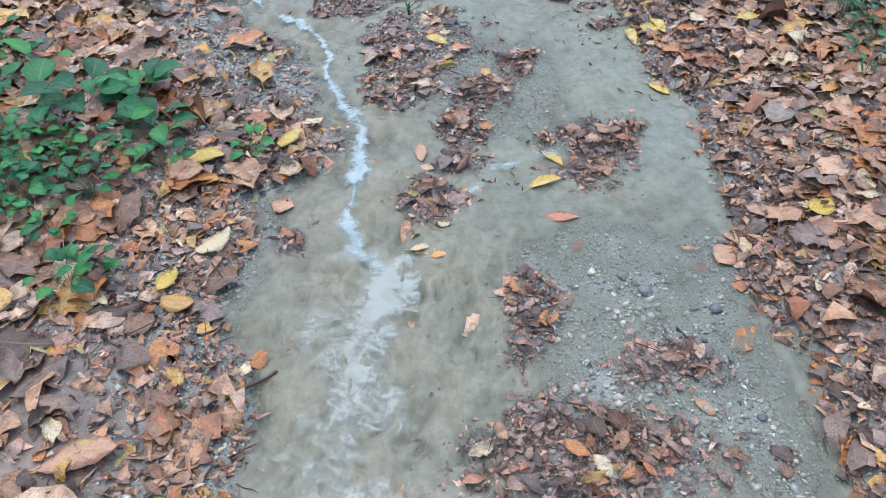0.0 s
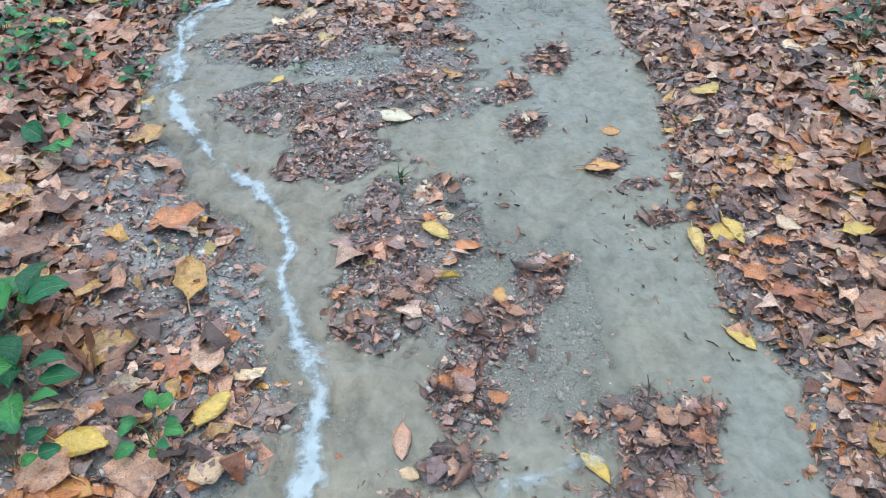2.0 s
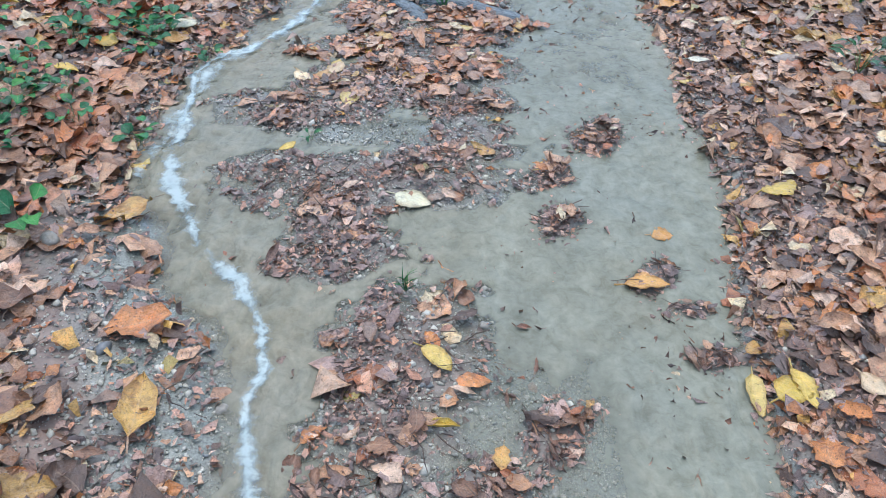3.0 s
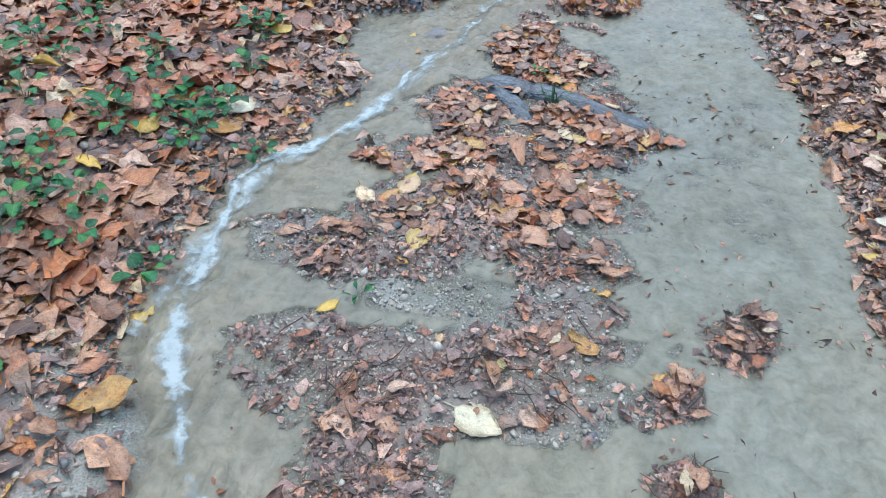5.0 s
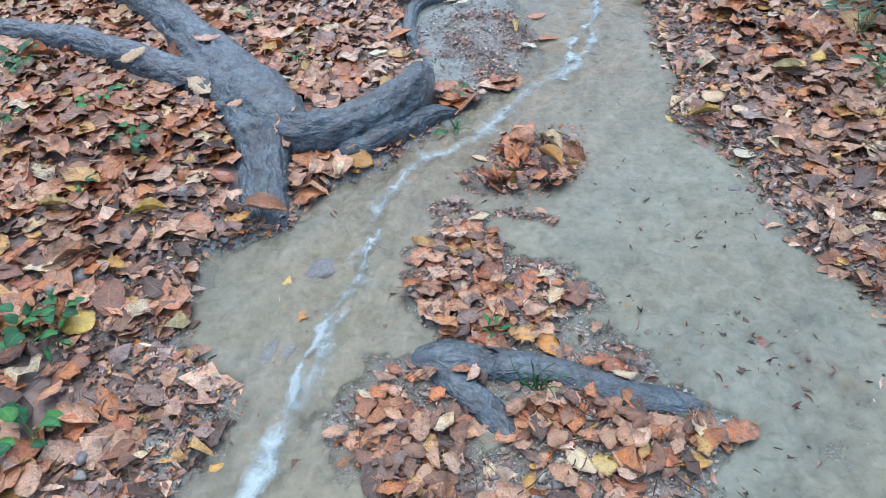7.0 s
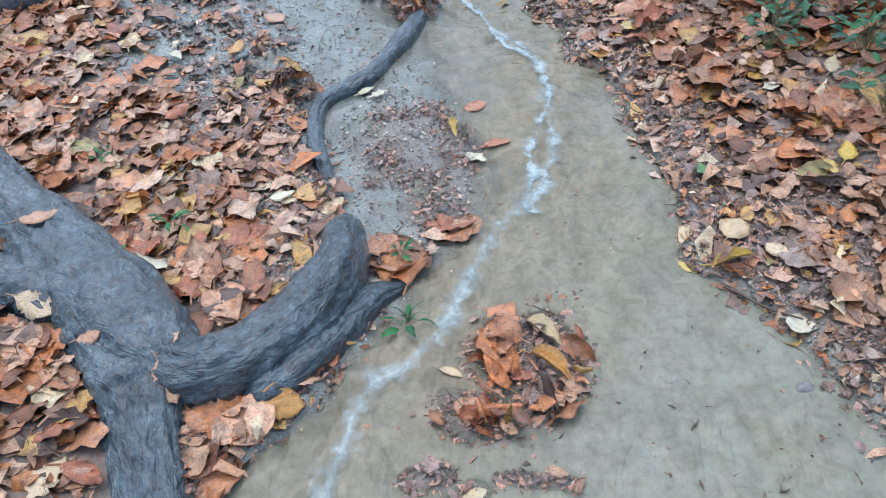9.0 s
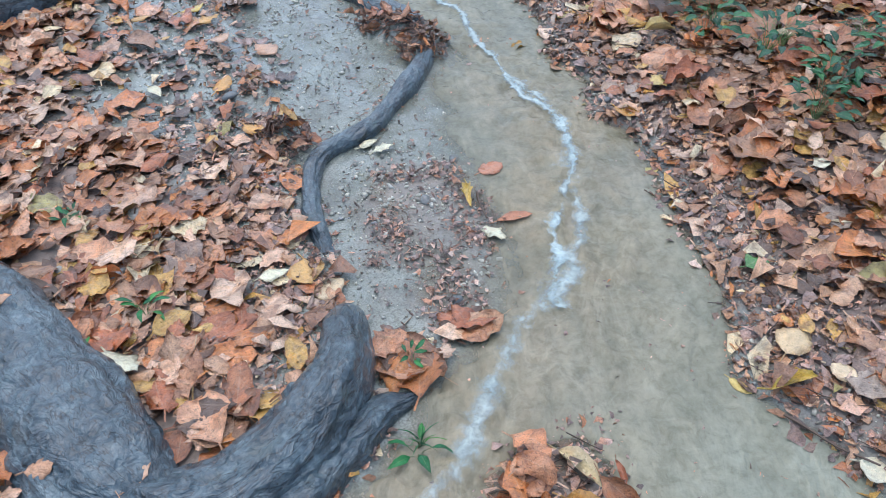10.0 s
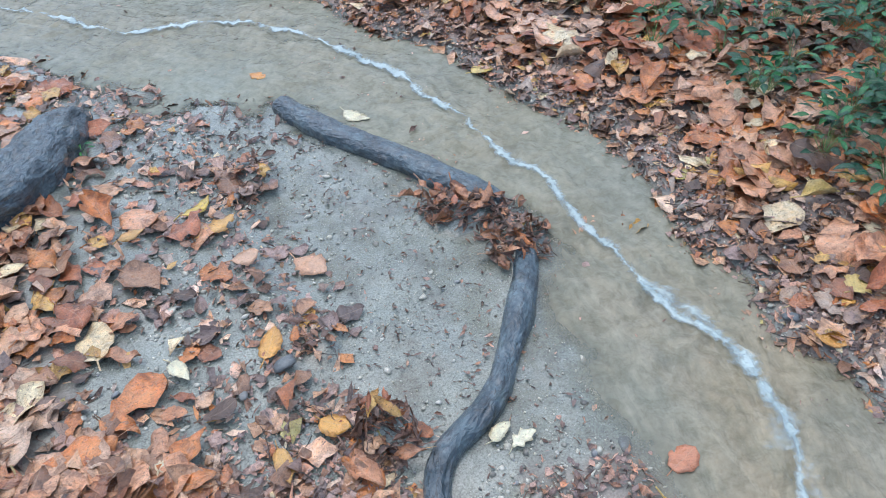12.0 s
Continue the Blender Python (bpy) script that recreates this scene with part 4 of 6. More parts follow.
TAN_UPPER = [(-1.08, 6.39, 0.115, 0.95, -25), (-1.06, 6.26, 0.131, 0.5, -72), (-1.5, 6.94, 0.121, 0.42, 10), (-0.31, 6.09, 0.072, 0.75, 10), (-1.27, 6.43, 0.081, 0.6, 9),
             (-1.0, 8.6, 0.096, 0.75, 3), (-0.8, 8.52, 0.133, 0.7, -46)]
RUSSET_LOWER = [(0.39, 1.68, 0.11, 0.4, -3)]
RUSSET_UPPER = [(0.0, 7.5, 0.1, 0.7, 24), (0.02, 7.22, 0.123, 0.3, 5), (-0.15, 6.14, 0.067, 0.6, -16)]
PALE_MIDDLE = [(-0.14, 3.49, 0.135, 0.62, -18), (-1.35, 4.65, 0.13, 0.85, -30), (0.95, 4.58, 0.093, 0.45, 0)]
PALE_UPPER = [(-1.16, 6.75, 0.128, 0.65, -43), (-0.77, 7.06, 0.092, 0.5, 9), (-0.07, 7.15, 0.105, 0.5, -52), (-0.42, 7.72, 0.081, 0.5, 32), (-0.37, 7.68, 0.085, 0.45, 21),
              (0.63, 6.14, 0.083, 0.8, -43), (1.06, 7.17, 0.064, 0.9, -2), (-1.23, 8.17, 0.099, 0.5, -59), (-0.46, 9.37, 0.133, 0.6, -48)]
GREEN_UPPER = [(0.66, 6.81, 0.079, 0.9, 8)]
SINGLE = {"cream": CREAM_LOWER + CREAM_MIDDLE + CREAM_UPPER,
          "yellow": YELLOW_LOWER + YELLOW_MIDDLE + YELLOW_UPPER,
          "orange": ORANGE_LOWER + ORANGE_MIDDLE + ORANGE_UPPER,
          "tan": TAN_LOWER + TAN_MIDDLE + TAN_UPPER,
          "russet": RUSSET_LOWER + RUSSET_UPPER,
          "pale": PALE_MIDDLE + PALE_UPPER,
          "green": GREEN_UPPER}
SPOTS = np.array([row[:3] for rows in SINGLE.values() for row in rows])

SEGS, COLS = 10, 5
V = np.linspace(-1, 1, COLS)


def leaf_sheet(n, length, ratio, curl, bend, ruffle, gen, stem=True, lobed=0.24, segs=SEGS):
    """n leaves about the origin, along x from stem to tip: corners (n, k, 3), one face table and the places on the blade."""
    u, v = np.meshgrid(np.linspace(0, 1, segs + 1), V, indexing="ij")
    peak = gen.uniform(0.72, 1.0, n)[:, None, None]
    prof = np.sin(np.pi * np.clip(u, 0, 1)[None] ** peak) ** gen.uniform(0.6, 0.98, n)[:, None, None]
    # about a third are lobed, with bays and points along the rim
    lobes = np.where(gen.random(n) < lobed, gen.uniform(0.14, 0.3, n), 0.0)[:, None, None]
    prof = prof * (1 + lobes * np.cos(2 * np.pi * (u[None] * gen.integers(2, 5, n)[:, None, None] + gen.random(n)[:, None, None])) * (u[None] > 0.06) * (u[None] < 0.96))
    prof = np.where(u[None] < 0.02, 0.05, prof)
    notch = 1 + np.where(gen.random(n) < 0.25, 0.14, 0.06)[:, None, None] * gen.standard_normal((n, segs + 1, 1)) * (np.abs(v)[None] > 0.9)
    half = 0.5 * length * ratio
    x = (u[None] - 0.5) * length[:, None, None] + 0.02 * length[:, None, None] * gen.standard_normal((n, segs + 1, 1)) * np.abs(v)[None]
    y = v[None] * half[:, None, None] * prof * notch
    z = curl[:, None, None] * half[:, None, None] * (np.abs(v)[None] ** 1.6) * prof
    z = z + bend[:, None, None] * length[:, None, None] * ((u[None] - 0.45) ** 2)
    # the rims wave, each half in its own way, and the blade winds a little
    wave = np.sin(2 * np.pi * (u[None] * gen.uniform(1.0, 2.6, n)[:, None, None] + gen.random((n, 1, 1)) + 0.23 * np.sign(v)[None] * gen.random((n, 1, 1))))
    z = z + ruffle[:, None, None] * length[:, None, None] * (1.5 * wave + 0.45 * gen.standard_normal((n, segs + 1, COLS))) * np.abs(v)[None]
    z = z + gen.normal(0, 0.3, n)[:, None, None] * half[:, None, None] * v[None] * (u[None] - 0.5) * prof
    bowed = gen.normal(0, 0.07, n)[:, None, None] * length[:, None, None]
    y = y + bowed * (1 - 4 * (u[None] - 0.5) ** 2)
    y = y * (1 - 0.35 * np.minimum(np.abs(curl), 1.2)[:, None, None])
    co = np.stack([x, y, z], -1).reshape(n, -1, 3)
    i = (np.arange(segs)[:, None] * COLS + np.arange(COLS - 1)[None]).ravel()
    faces = np.stack([i, i + COLS, i + COLS + 1, i + 1], -1)
    uv = np.stack([u.ravel(), (v.ravel() + 1) / 2], -1)
    if stem:
        k = co.shape[1]
        st = np.zeros((n, 4, 3))
        bow = gen.uniform(-0.12, 0.12, n) * length
        for m, (dx, wy) in enumerate(((0.02, -1), (0.02, 1), (-0.24, 1), (-0.24, -1))):
            st[:, m, 0] = (-0.5 + dx) * length
            st[:, m, 1] = wy * 0.012 * length + (bow if m > 1 else 0)
            st[:, m, 2] = bend * length * 0.2 + 0.002 * wy
        co = np.concatenate([co, st], 1)
        faces = np.vstack([faces, [[k, k + 1, k + 2, k + 3]]])
        uv = np.vstack([uv, [[0.5, 0.5]] * 4])
    return co, faces, uv


def turned(co, yaw, tilt, tip, roll):
    """Turn leaf corners: roll about their length, tilt by tip up, lean by tilt, and turn by yaw."""
    def about(p, a, i, j):
        c, s = np.cos(a)[:, None], np.sin(a)[:, None]
        q = p.copy()
        q[..., i], q[..., j] = p[..., i] * c - p[..., j] * s, p[..., i] * s + p[..., j] * c
        return q
    return about(about(about(co, roll + tilt, 1, 2), -tip, 0, 2), yaw, 0, 1)


def scatter_leaves(name, places, size, mat, gen, tilt=0.12, label="", layer=0.022, curl=0.4, parent=None, sink=None, slim=(0.45, 0.8), segs=SEGS):
    """Loose leaves at the given places as one mesh."""
    places = clear_of_singles(places)
    n = len(places)
    length = np.clip(size * gen.lognormal(-0.08, 0.4, n), size * 0.4, size * 1.6)
    co, faces, uv = leaf_sheet(n, length, gen.uniform(*slim, n), gen.normal(0.02, 0.45 * curl, n) + (gen.random(n) < 0.1) * gen.uniform(-0.3, 1.0, n), gen.normal(0, 0.18, n), gen.uniform(0.02, 0.06, n), gen, segs=segs)
    co = turned(co, gen.uniform(0, 2 * np.pi, n), gen.normal(0, tilt, n), gen.normal(0, tilt, n), np.where(gen.random(n) < 0.06, np.pi, 0.0))
    low = np.minimum(co[..., 2].min(1), 0)
    z = ground_z(places[:, 0], places[:, 1]) + 0.003 + gen.random(n) * layer - 0.55 * low
    if sink is not None:  # just under the surface
        z = np.maximum(z, along(LEVEL, places[:, 1]) - sink)
    co = co + np.concatenate([places, z[:, None]], -1)[:, None]
    k = co.shape[1]
    allf = (faces[None] + (np.arange(n) * k)[:, None, None]).reshape(-1, 4)
    return mesh_object(name, co.reshape(-1, 3), allf, mat, np.tile(uv, (n, 1)), parent=parent)


def scatter_scraps(name, places, size, mat, gen, parent=None, layer=0.012, tilt=0.5, afloat=False):
    """Torn scraps of leaf: four-sided bits with a fold."""
    n = len(places)
    s = np.clip(gen.lognormal(-0.1, 0.45, n), 0.35, 2.2) * size
    base = np.array([[-1, -0.22, 0], [0.15, -0.8, 0], [1, -0.12, 0], [0.75, 0.34, 0], [-0.2, 0.65, 0], [-0.85, 0.3, 0]])
    co = base[None] * s[:, None, None] * 0.5 * (1 + 0.36 * gen.standard_normal((n, 6, 3)))
    co[..., 1] *= gen.uniform(0.3, 1.3, n)[:, None]
    co[:, (1, 4), 2] += (gen.normal(0, 0.25, n) * s)[:, None]
    co = turned(co, gen.uniform(0, 2 * np.pi, n), gen.normal(0, tilt, n), gen.normal(0, tilt, n), np.zeros(n))
    z = ground_z(places[:, 0], places[:, 1]) + 0.003 + gen.random(n) * layer
    if afloat:
        z = np.maximum(z, water_z(places[:, 0], places[:, 1]) - 0.001)
    co = co + np.concatenate([places, z[:, None]], -1)[:, None]
    faces = np.array([[0, 1, 4, 5], [1, 2, 3, 4]])
    allf = (faces[None] + (np.arange(n) * 6)[:, None, None]).reshape(-1, 4)
    uv = np.array([[0, 0.6], [0.5, 0.6], [1, 0.6], [1, 0.9], [0.5, 0.9], [0, 0.9]])
    return mesh_object(name, co.reshape(-1, 3), allf, mat, np.tile(uv, (n, 1)), smooth=False, parent=parent)


def places_where(chance, count, gen, box=(-3.2, 2.5, -0.4, 11.4)):
    p = np.stack([gen.uniform(box[0], box[1], count), gen.uniform(box[2], box[3], count)], -1)
    return p[gen.random(count) < chance(p[:, 0], p[:, 1])]


def clear_of_singles(p, room=0.5):
    """Leave out what would lie over a leaf that stands out."""
    keep = np.ones(len(p), bool)
    for x, y, length in SPOTS:
        keep &= np.hypot(p[:, 0] - x, p[:, 1] - y) > room * length + 0.012
    return p[keep]


# lines of the roots, with the half-width that stays bare of leaves
BARE_BIG = (
    [(-3.4, 8.55, 0.09), (-2.1, 7.62, 0.09), (-1.84, 7.37, 0.09), (-1.63, 7.1, 0.1), (-1.46, 6.87, 0.12), (-1.28, 6.63, 0.13), (-1.0, 6.34, 0.09)],
    [(-1.12, 6.4, 0.08), (-0.85, 6.34, 0.09), (-0.7, 6.46, 0.085), (-0.6, 6.62, 0.075), (-0.57, 6.88, 0.04)],
    [(-1.24, 6.48, 0.12), (-1.18, 6.28, 0.1), (-1.15, 6.1, 0.085), (-1.09, 5.93, 0.07)],
    [(-3.3, 7.22, 0.05), (-2.4, 7.12, 0.055), (-2.15, 7.05, 0.06), (-1.9, 6.92, 0.07), (-1.45, 6.68, 0.09)])
BARE_SMALL = (
    [(-3.2, 8.62, 0.13), (-2.5, 8.78, 0.13), (-2.12, 8.92, 0.13), (-1.9, 9.07, 0.125), (-1.76, 9.25, 0.12), (-1.67, 9.47, 0.1), (-1.61, 9.75, 0.06)],
    [(-0.63, 7.24, 0.028), (-0.645, 7.52, 0.035), (-0.41, 7.82, 0.035), (-0.16, 8.2, 0.035)],
    [(-0.7, 9.44, 0.04), (-0.41, 9.04, 0.04), (-0.26, 8.83, 0.035)],
    [(-0.47, 5.24, 0.02), (-0.37, 5.225, 0.026), (-0.19, 5.18, 0.024), (0.0, 5.11, 0.022), (0.16, 5.07, 0.02)],
    [(-0.43, 5.16, 0.025), (-0.33, 5.04, 0.018)])
ROOT_LINES = np.vstack([smooth_line(r, 0.04) for r in BARE_BIG + BARE_SMALL])


def bare_of_roots(x, y):
    keep = np.ones(np.shape(x))
    for rx, ry, r in ROOT_LINES:
        keep = np.where(np.hypot(x - rx, y - ry) < r + 0.012, 0.0, keep)
    return keep


# leaves lodged in the crook of the big root and beyond its tip
LODGED = [(-0.93, 6.12, 0.2, 0.1, 50), (-0.42, 6.7, 0.09, 0.06, 60), (-0.25, 6.76, 0.09, 0.045, 40)]


def on_left(x, y):
    g = left_gap(x, y)
    worn = 1 - 0.75 * step(0.56, 0.72, rough_noise(x, y, 0.55, 61)) * step(1.2, 0.4, g)  # bare muddy patches
    worn = worn * (1 - 0.88 * step(2.2, 2.4, y) * step(3.5, 3.1, y) * step(0.55, 0.3, g))
    worn = worn * (1 - 0.5 * step(2.4, 2.1, y) * step(0.8, 0.5, g))
    worn = worn * (1 - 0.5 * step(6.7, 7.0, y) * step(8.2, 7.8, y) * step(0.75, 0.35, g) * step(0.4, 0.55, rough_noise(x, y, 0.22, 68)))
    worn = worn * (1 - 0.88 * step(7.75, 8.15, y) * step(10.2, 9.8, y) * step(1.2, 0.45, g))
    return np.maximum((0.25 * step(-0.02, 0.05, g) + 0.75 * step(0.08, 0.34, g)) * worn, step(-0.2, 0.2, islands(x, y, LODGED))) * bare_of_roots(x, y)


def on_right(x, y):
    return step(0.03, 0.55, right_gap(x, y)) * (1 - 0.5 * step(0.5, 0.7, rough_noise(x, y, 0.5, 63)) * step(0.6, 0.2, right_gap(x, y)))


def on_beds(x, y):
    return step(-0.1, 0.35, islands(x, y, BEDS)) * step(0.38, 0.56, rough_noise(x, y, 0.17, 64) + 0.18 * step(4.3, 4.7, y)) * (0.15 + 0.8 * step(4.0, 4.35, y)) * bare_of_roots(x, y)


def on_clumps(x, y):
    return step(-0.05, 0.4, np.maximum(islands(x, y, CLUMPS, 1.25), islands(x, y, HEAPS)))


def on_flat(x, y):
    """The gravelly mud between the thin root and the water, strewn with rotted bits."""
    return step(-0.2, 0.3, islands(x, y, FLAT)) * step(0.35, 0.6, rough_noise(x, y, 0.13, 77)) * bare_of_roots(x, y)


def bed_cover(x, y):
    return step(-0.25, 0.15, islands(x, y, BEDS)) * (0.15 + 0.85 * step(0.38, 0.58, rough_noise(x, y, 0.2, 69))) * bare_of_roots(x, y)


def near_edge(x, y):
    lg, rg = left_gap(x, y), right_gap(x, y)
    return np.maximum(step(-0.06, 0.02, lg) * step(0.6, 0.1, lg) * (1 - 0.7 * step(7.7, 8.1, y)) * (1 - 0.6 * step(2.2, 2.4, y) * step(3.5, 3.1, y)), step(-0.05, 0.03, rg) * step(0.75, 0.15, rg)) * bare_of_roots(x, y)


gen = np.random.default_rng(21)
AREA = 5.7 * 11.8
left_litter = tagged(scatter_leaves("leaf_litter", places_where(lambda x, y: on_left(x, y) * step(3.6, 4.8, y), int(140 * AREA), gen, (-3.2, 0.0, 0.4, 11.2)), 0.118, COPPER, gen, 0.12, layer=0.015),
                     "thick wet copper-orange and tan fallen leaves on the bank", "leaf litter", "leaf litter", "stuff")
tagged(scatter_leaves("leaf_litter", places_where(lambda x, y: on_left(x, y) * (0.35 + 0.65 * step(4.8, 3.6, y)), int(110 * AREA), gen, (-3.2, 0.0, 0.4, 11.2)), 0.116, AMBER, gen, 0.13, layer=0.017),
       "wet brown and russet fallen leaves along the bank", "leaf litter", "leaf litter", "stuff")
tagged(scatter_leaves("leaf_litter", places_where(lambda x, y: on_left(x, y) * np.maximum(step(5.4, 3.8, y), 0.9 * step(6.6, 7.1, y)), int(75 * AREA), gen, (-3.2, 0.0, 0.4, 11.0)), 0.11, LITTER, gen, 0.1, layer=0.016),
       "paler pinkish-tan wet leaves among the brown ones", "leaf litter", "leaf litter", "stuff")
right_litter = tagged(scatter_leaves("leaf_litter", places_where(on_right, int(190 * AREA), gen, (-0.6, 2.1, 0.4, 11.2)), 0.1, LITTER, gen, 0.085, layer=0.011),
                      "wet pinkish-brown fallen leaves covering the sloping bank", "leaf litter", "leaf litter", "stuff")
bed_litter = tagged(scatter_leaves("sodden_litter", places_where(lambda x, y: on_beds(x, y) * step(4.7, 4.3, y), int(560 * AREA), gen), 0.06, LITTER, gen, 0.07, layer=0.006, sink=-0.001),
                    "flattened sodden leaves stranded between two runs of water", "leaf litter", "leaf litter", "stuff")
tagged(scatter_leaves("sodden_litter", places_where(lambda x, y: on_beds(x, y) * step(4.2, 4.6, y), int(620 * AREA), gen), 0.078, COPPER, gen, 0.08, layer=0.008, sink=-0.001),
       "flat wet russet leaves stranded round a root", "leaf litter", "leaf litter", "stuff")
clump_litter = tagged(scatter_leaves("leaf_clumps", places_where(on_clumps, int(560 * AREA), gen), 0.048, SHRED, gen, 0.4, layer=0.014, curl=1.3, slim=(0.14, 0.42), sink=0.002, segs=5),
                      "dark sodden leaves heaped in clumps by the current", "leaf litter", "leaf litter", "stuff")
tagged(scatter_leaves("leaf_clumps", places_where(on_clumps, int(90 * AREA), gen), 0.062, AMBER, gen, 0.25, layer=0.02, curl=0.8, slim=(0.35, 0.7), sink=-0.003),
       "russet leaves caught on top of sodden clumps", "leaf litter", "leaf litter", "stuff")
tagged(scatter_leaves("leaf_clumps", places_where(lambda x, y: step(-0.1, 0.3, islands(x, y, CLUMPS_HIGH[7:9])), 380, gen, (-0.5, 0.2, 5.9, 6.5)), 0.08, COPPER, gen, 0.45, layer=0.04, curl=0.9, slim=(0.3, 0.65)),
       "orange leaves piled upright in the middle of the stream", "leaf litter", "leaf litter", "stuff")
tagged(scatter_leaves("leaf_shreds", places_where(lambda x, y: np.maximum.reduce([0.75 * bed_cover(x, y), 0.25 * near_edge(x, y), 0.8 * on_flat(x, y)]), int(520 * AREA), gen), 0.036, SHRED, gen, 0.22, layer=0.007, curl=1.0, slim=(0.1, 0.35), sink=-0.001, segs=4),
       "dark brown shreds of rotted leaf and bark in mud", "leaf scraps", kind="stuff")
tagged(scatter_leaves("leaf_heaps", places_where(lambda x, y: step(-0.15, 0.2, islands(x, y, HEAPS[:3])), 14000, gen, (-1.8, 0.4, 7.4, 10.2)), 0.046, SHRED, gen, 0.4, layer=0.03, curl=1.2, slim=(0.14, 0.45), segs=5),
       "heaped shreds of reddish-brown leaves caught against the roots", "leaf litter", "leaf litter", "stuff")


def silt(x, y):
    """The flat bar of silt and fine gravel beyond the big root."""
    return step(-0.02, 0.06, water_gap(x, y)) * step(0.04, -0.04, left_gap(x, y)) * step(6.5, 6.8, y)


SCRAP_WORDS = "torn mauve-brown scraps of rotting leaves pressed into mud"
tagged(scatter_scraps("leaf_scraps", places_where(lambda x, y: np.maximum.reduce([0.7 * near_edge(x, y), bed_cover(x, y), 0.9 * on_flat(x, y), step(-0.4, 0.0, islands(x, y, CLUMPS))]), int(6500 * AREA), gen), 0.015, SODDEN, gen, tilt=0.3, afloat=True),
       SCRAP_WORDS, "leaf scraps", kind="stuff")
tagged(scatter_scraps("leaf_scraps", places_where(lambda x, y: np.maximum.reduce([0.8 * near_edge(x, y), 0.8 * bed_cover(x, y), on_clumps(x, y), 0.15 * on_left(x, y), 0.2 * on_right(x, y)]), int(900 * AREA), gen), 0.034, SODDEN, gen, tilt=0.3, afloat=True),
       SCRAP_WORDS, "leaf scraps", kind="stuff")


def twigs(name, places, gen, label):
    n = len(places)
    ln, r = gen.uniform(0.03, 0.13, n), gen.uniform(0.0009, 0.0022, n)
    ring = np.array([[0, 1, 0], [0, -0.5, 0.87], [0, -0.5, -0.87]])
    knots = np.array([-0.5, -0.12, 0.2, 0.5])
    co = np.zeros((n, 4, 3, 3))
    co[..., 0] = (knots[None, :] * ln[:, None])[..., None]
    co[..., 1:] = ring[None, None, :, 1:] * r[:, None, None, None] * np.array([1, 0.95, 0.8, 0.45])[None, :, None, None]
    co[..., 1] += (gen.normal(0, 0.05, (n, 4)) * ln[:, None])[..., None]
    co = turned(co.reshape(n, 12, 3), gen.uniform(0, 2 * np.pi, n), np.zeros(n), gen.normal(0, 0.1, n), np.zeros(n))
    z = ground_z(places[:, 0], places[:, 1]) + 0.006 + gen.random(n) * 0.02
    co = co + np.concatenate([places, z[:, None]], -1)[:, None]
    f = [[a * 3 + b, a * 3 + (b + 1) % 3, a * 3 + 3 + (b + 1) % 3, a * 3 + 3 + b] for a in range(3) for b in range(3)]
    allf = (np.array(f)[None] + (np.arange(n) * 12)[:, None, None]).reshape(-1, 4)
    return tagged(mesh_object(name, co.reshape(-1, 3), allf, TWIG), label, "twigs", kind="stuff")


sunk = places_where(lambda x, y: step(-0.03, -0.12, np.maximum(water_gap(x, y), right_gap(x, y))) * step(0.45, 0.65, rough_noise(x, y, 0.35, 67)) * bare_of_roots(x, y), int(28 * AREA), gen, (-1.5, 1.0, 0.4, 9.5))
tagged(scatter_leaves("sunken_leaves", sunk, 0.07, LITTER, gen, 0.05, layer=0.004, curl=0.2, sink=0.008), "brown leaves sunk in the muddy water, seen dimly", "leaf litter", kind="stuff")
tagged(scatter_scraps("drifting_scraps", places_where(lambda x, y: step(0.0, -0.1, np.maximum(left_gap(x, y), right_gap(x, y))) * (0.12 + 0.5 * step(0.5, 0.75, rough_noise(x, y, 0.3, 66)) + 0.35 * silt(x, y)) * bare_of_roots(x, y), int(190 * AREA), gen, (-1.6, 1.1, -0.2, 11)),
                              0.014, SODDEN, gen, afloat=True), "small dark scraps of leaf in shallow water", "leaf scraps", kind="stuff")
tagged(scatter_scraps("leaf_fragments", places_where(lambda x, y: np.maximum.reduce([near_edge(x, y), 0.3 * on_beds(x, y), 0.75 * on_left(x, y), 0.7 * on_right(x, y)]), int(1200 * AREA), gen), 0.046, LITTER, gen, tilt=0.2, afloat=True),
                     "trampled pinkish-brown leaf fragments along the water's edge", "leaf scraps", kind="stuff")


def beyond(x, y):
    """The wood floor round about, thinning out with distance."""
    out = np.maximum.reduce([-3.2 - x, x - 2.5, -0.4 - y, y - 11.4, np.zeros(np.shape(x))])
    dry = step(0.0, 0.1, np.maximum(left_gap(x, y), right_gap(x, y)))
    return step(0.0, 0.04, out) * dry * np.exp(-out / 7.0)


tagged(scatter_scraps("leaf_litter", places_where(beyond, 120000, np.random.default_rng(88), (-11, 10, -9, 20)), 0.16, LITTER, gen, layer=0.03, tilt=0.2), "fallen brown leaves over the wood floor", "leaf litter", "leaf litter", "stuff")
twigs("twigs", places_where(lambda x, y: np.maximum.reduce([0.35 * near_edge(x, y), on_clumps(x, y), 0.5 * step(0, 0.3, islands(x, y, BEDS)), 0.12 * on_left(x, y), 0.12 * on_right(x, y)]), int(420 * AREA), gen),
      gen, "thin dark wet twigs and leaf stalks among the litter")

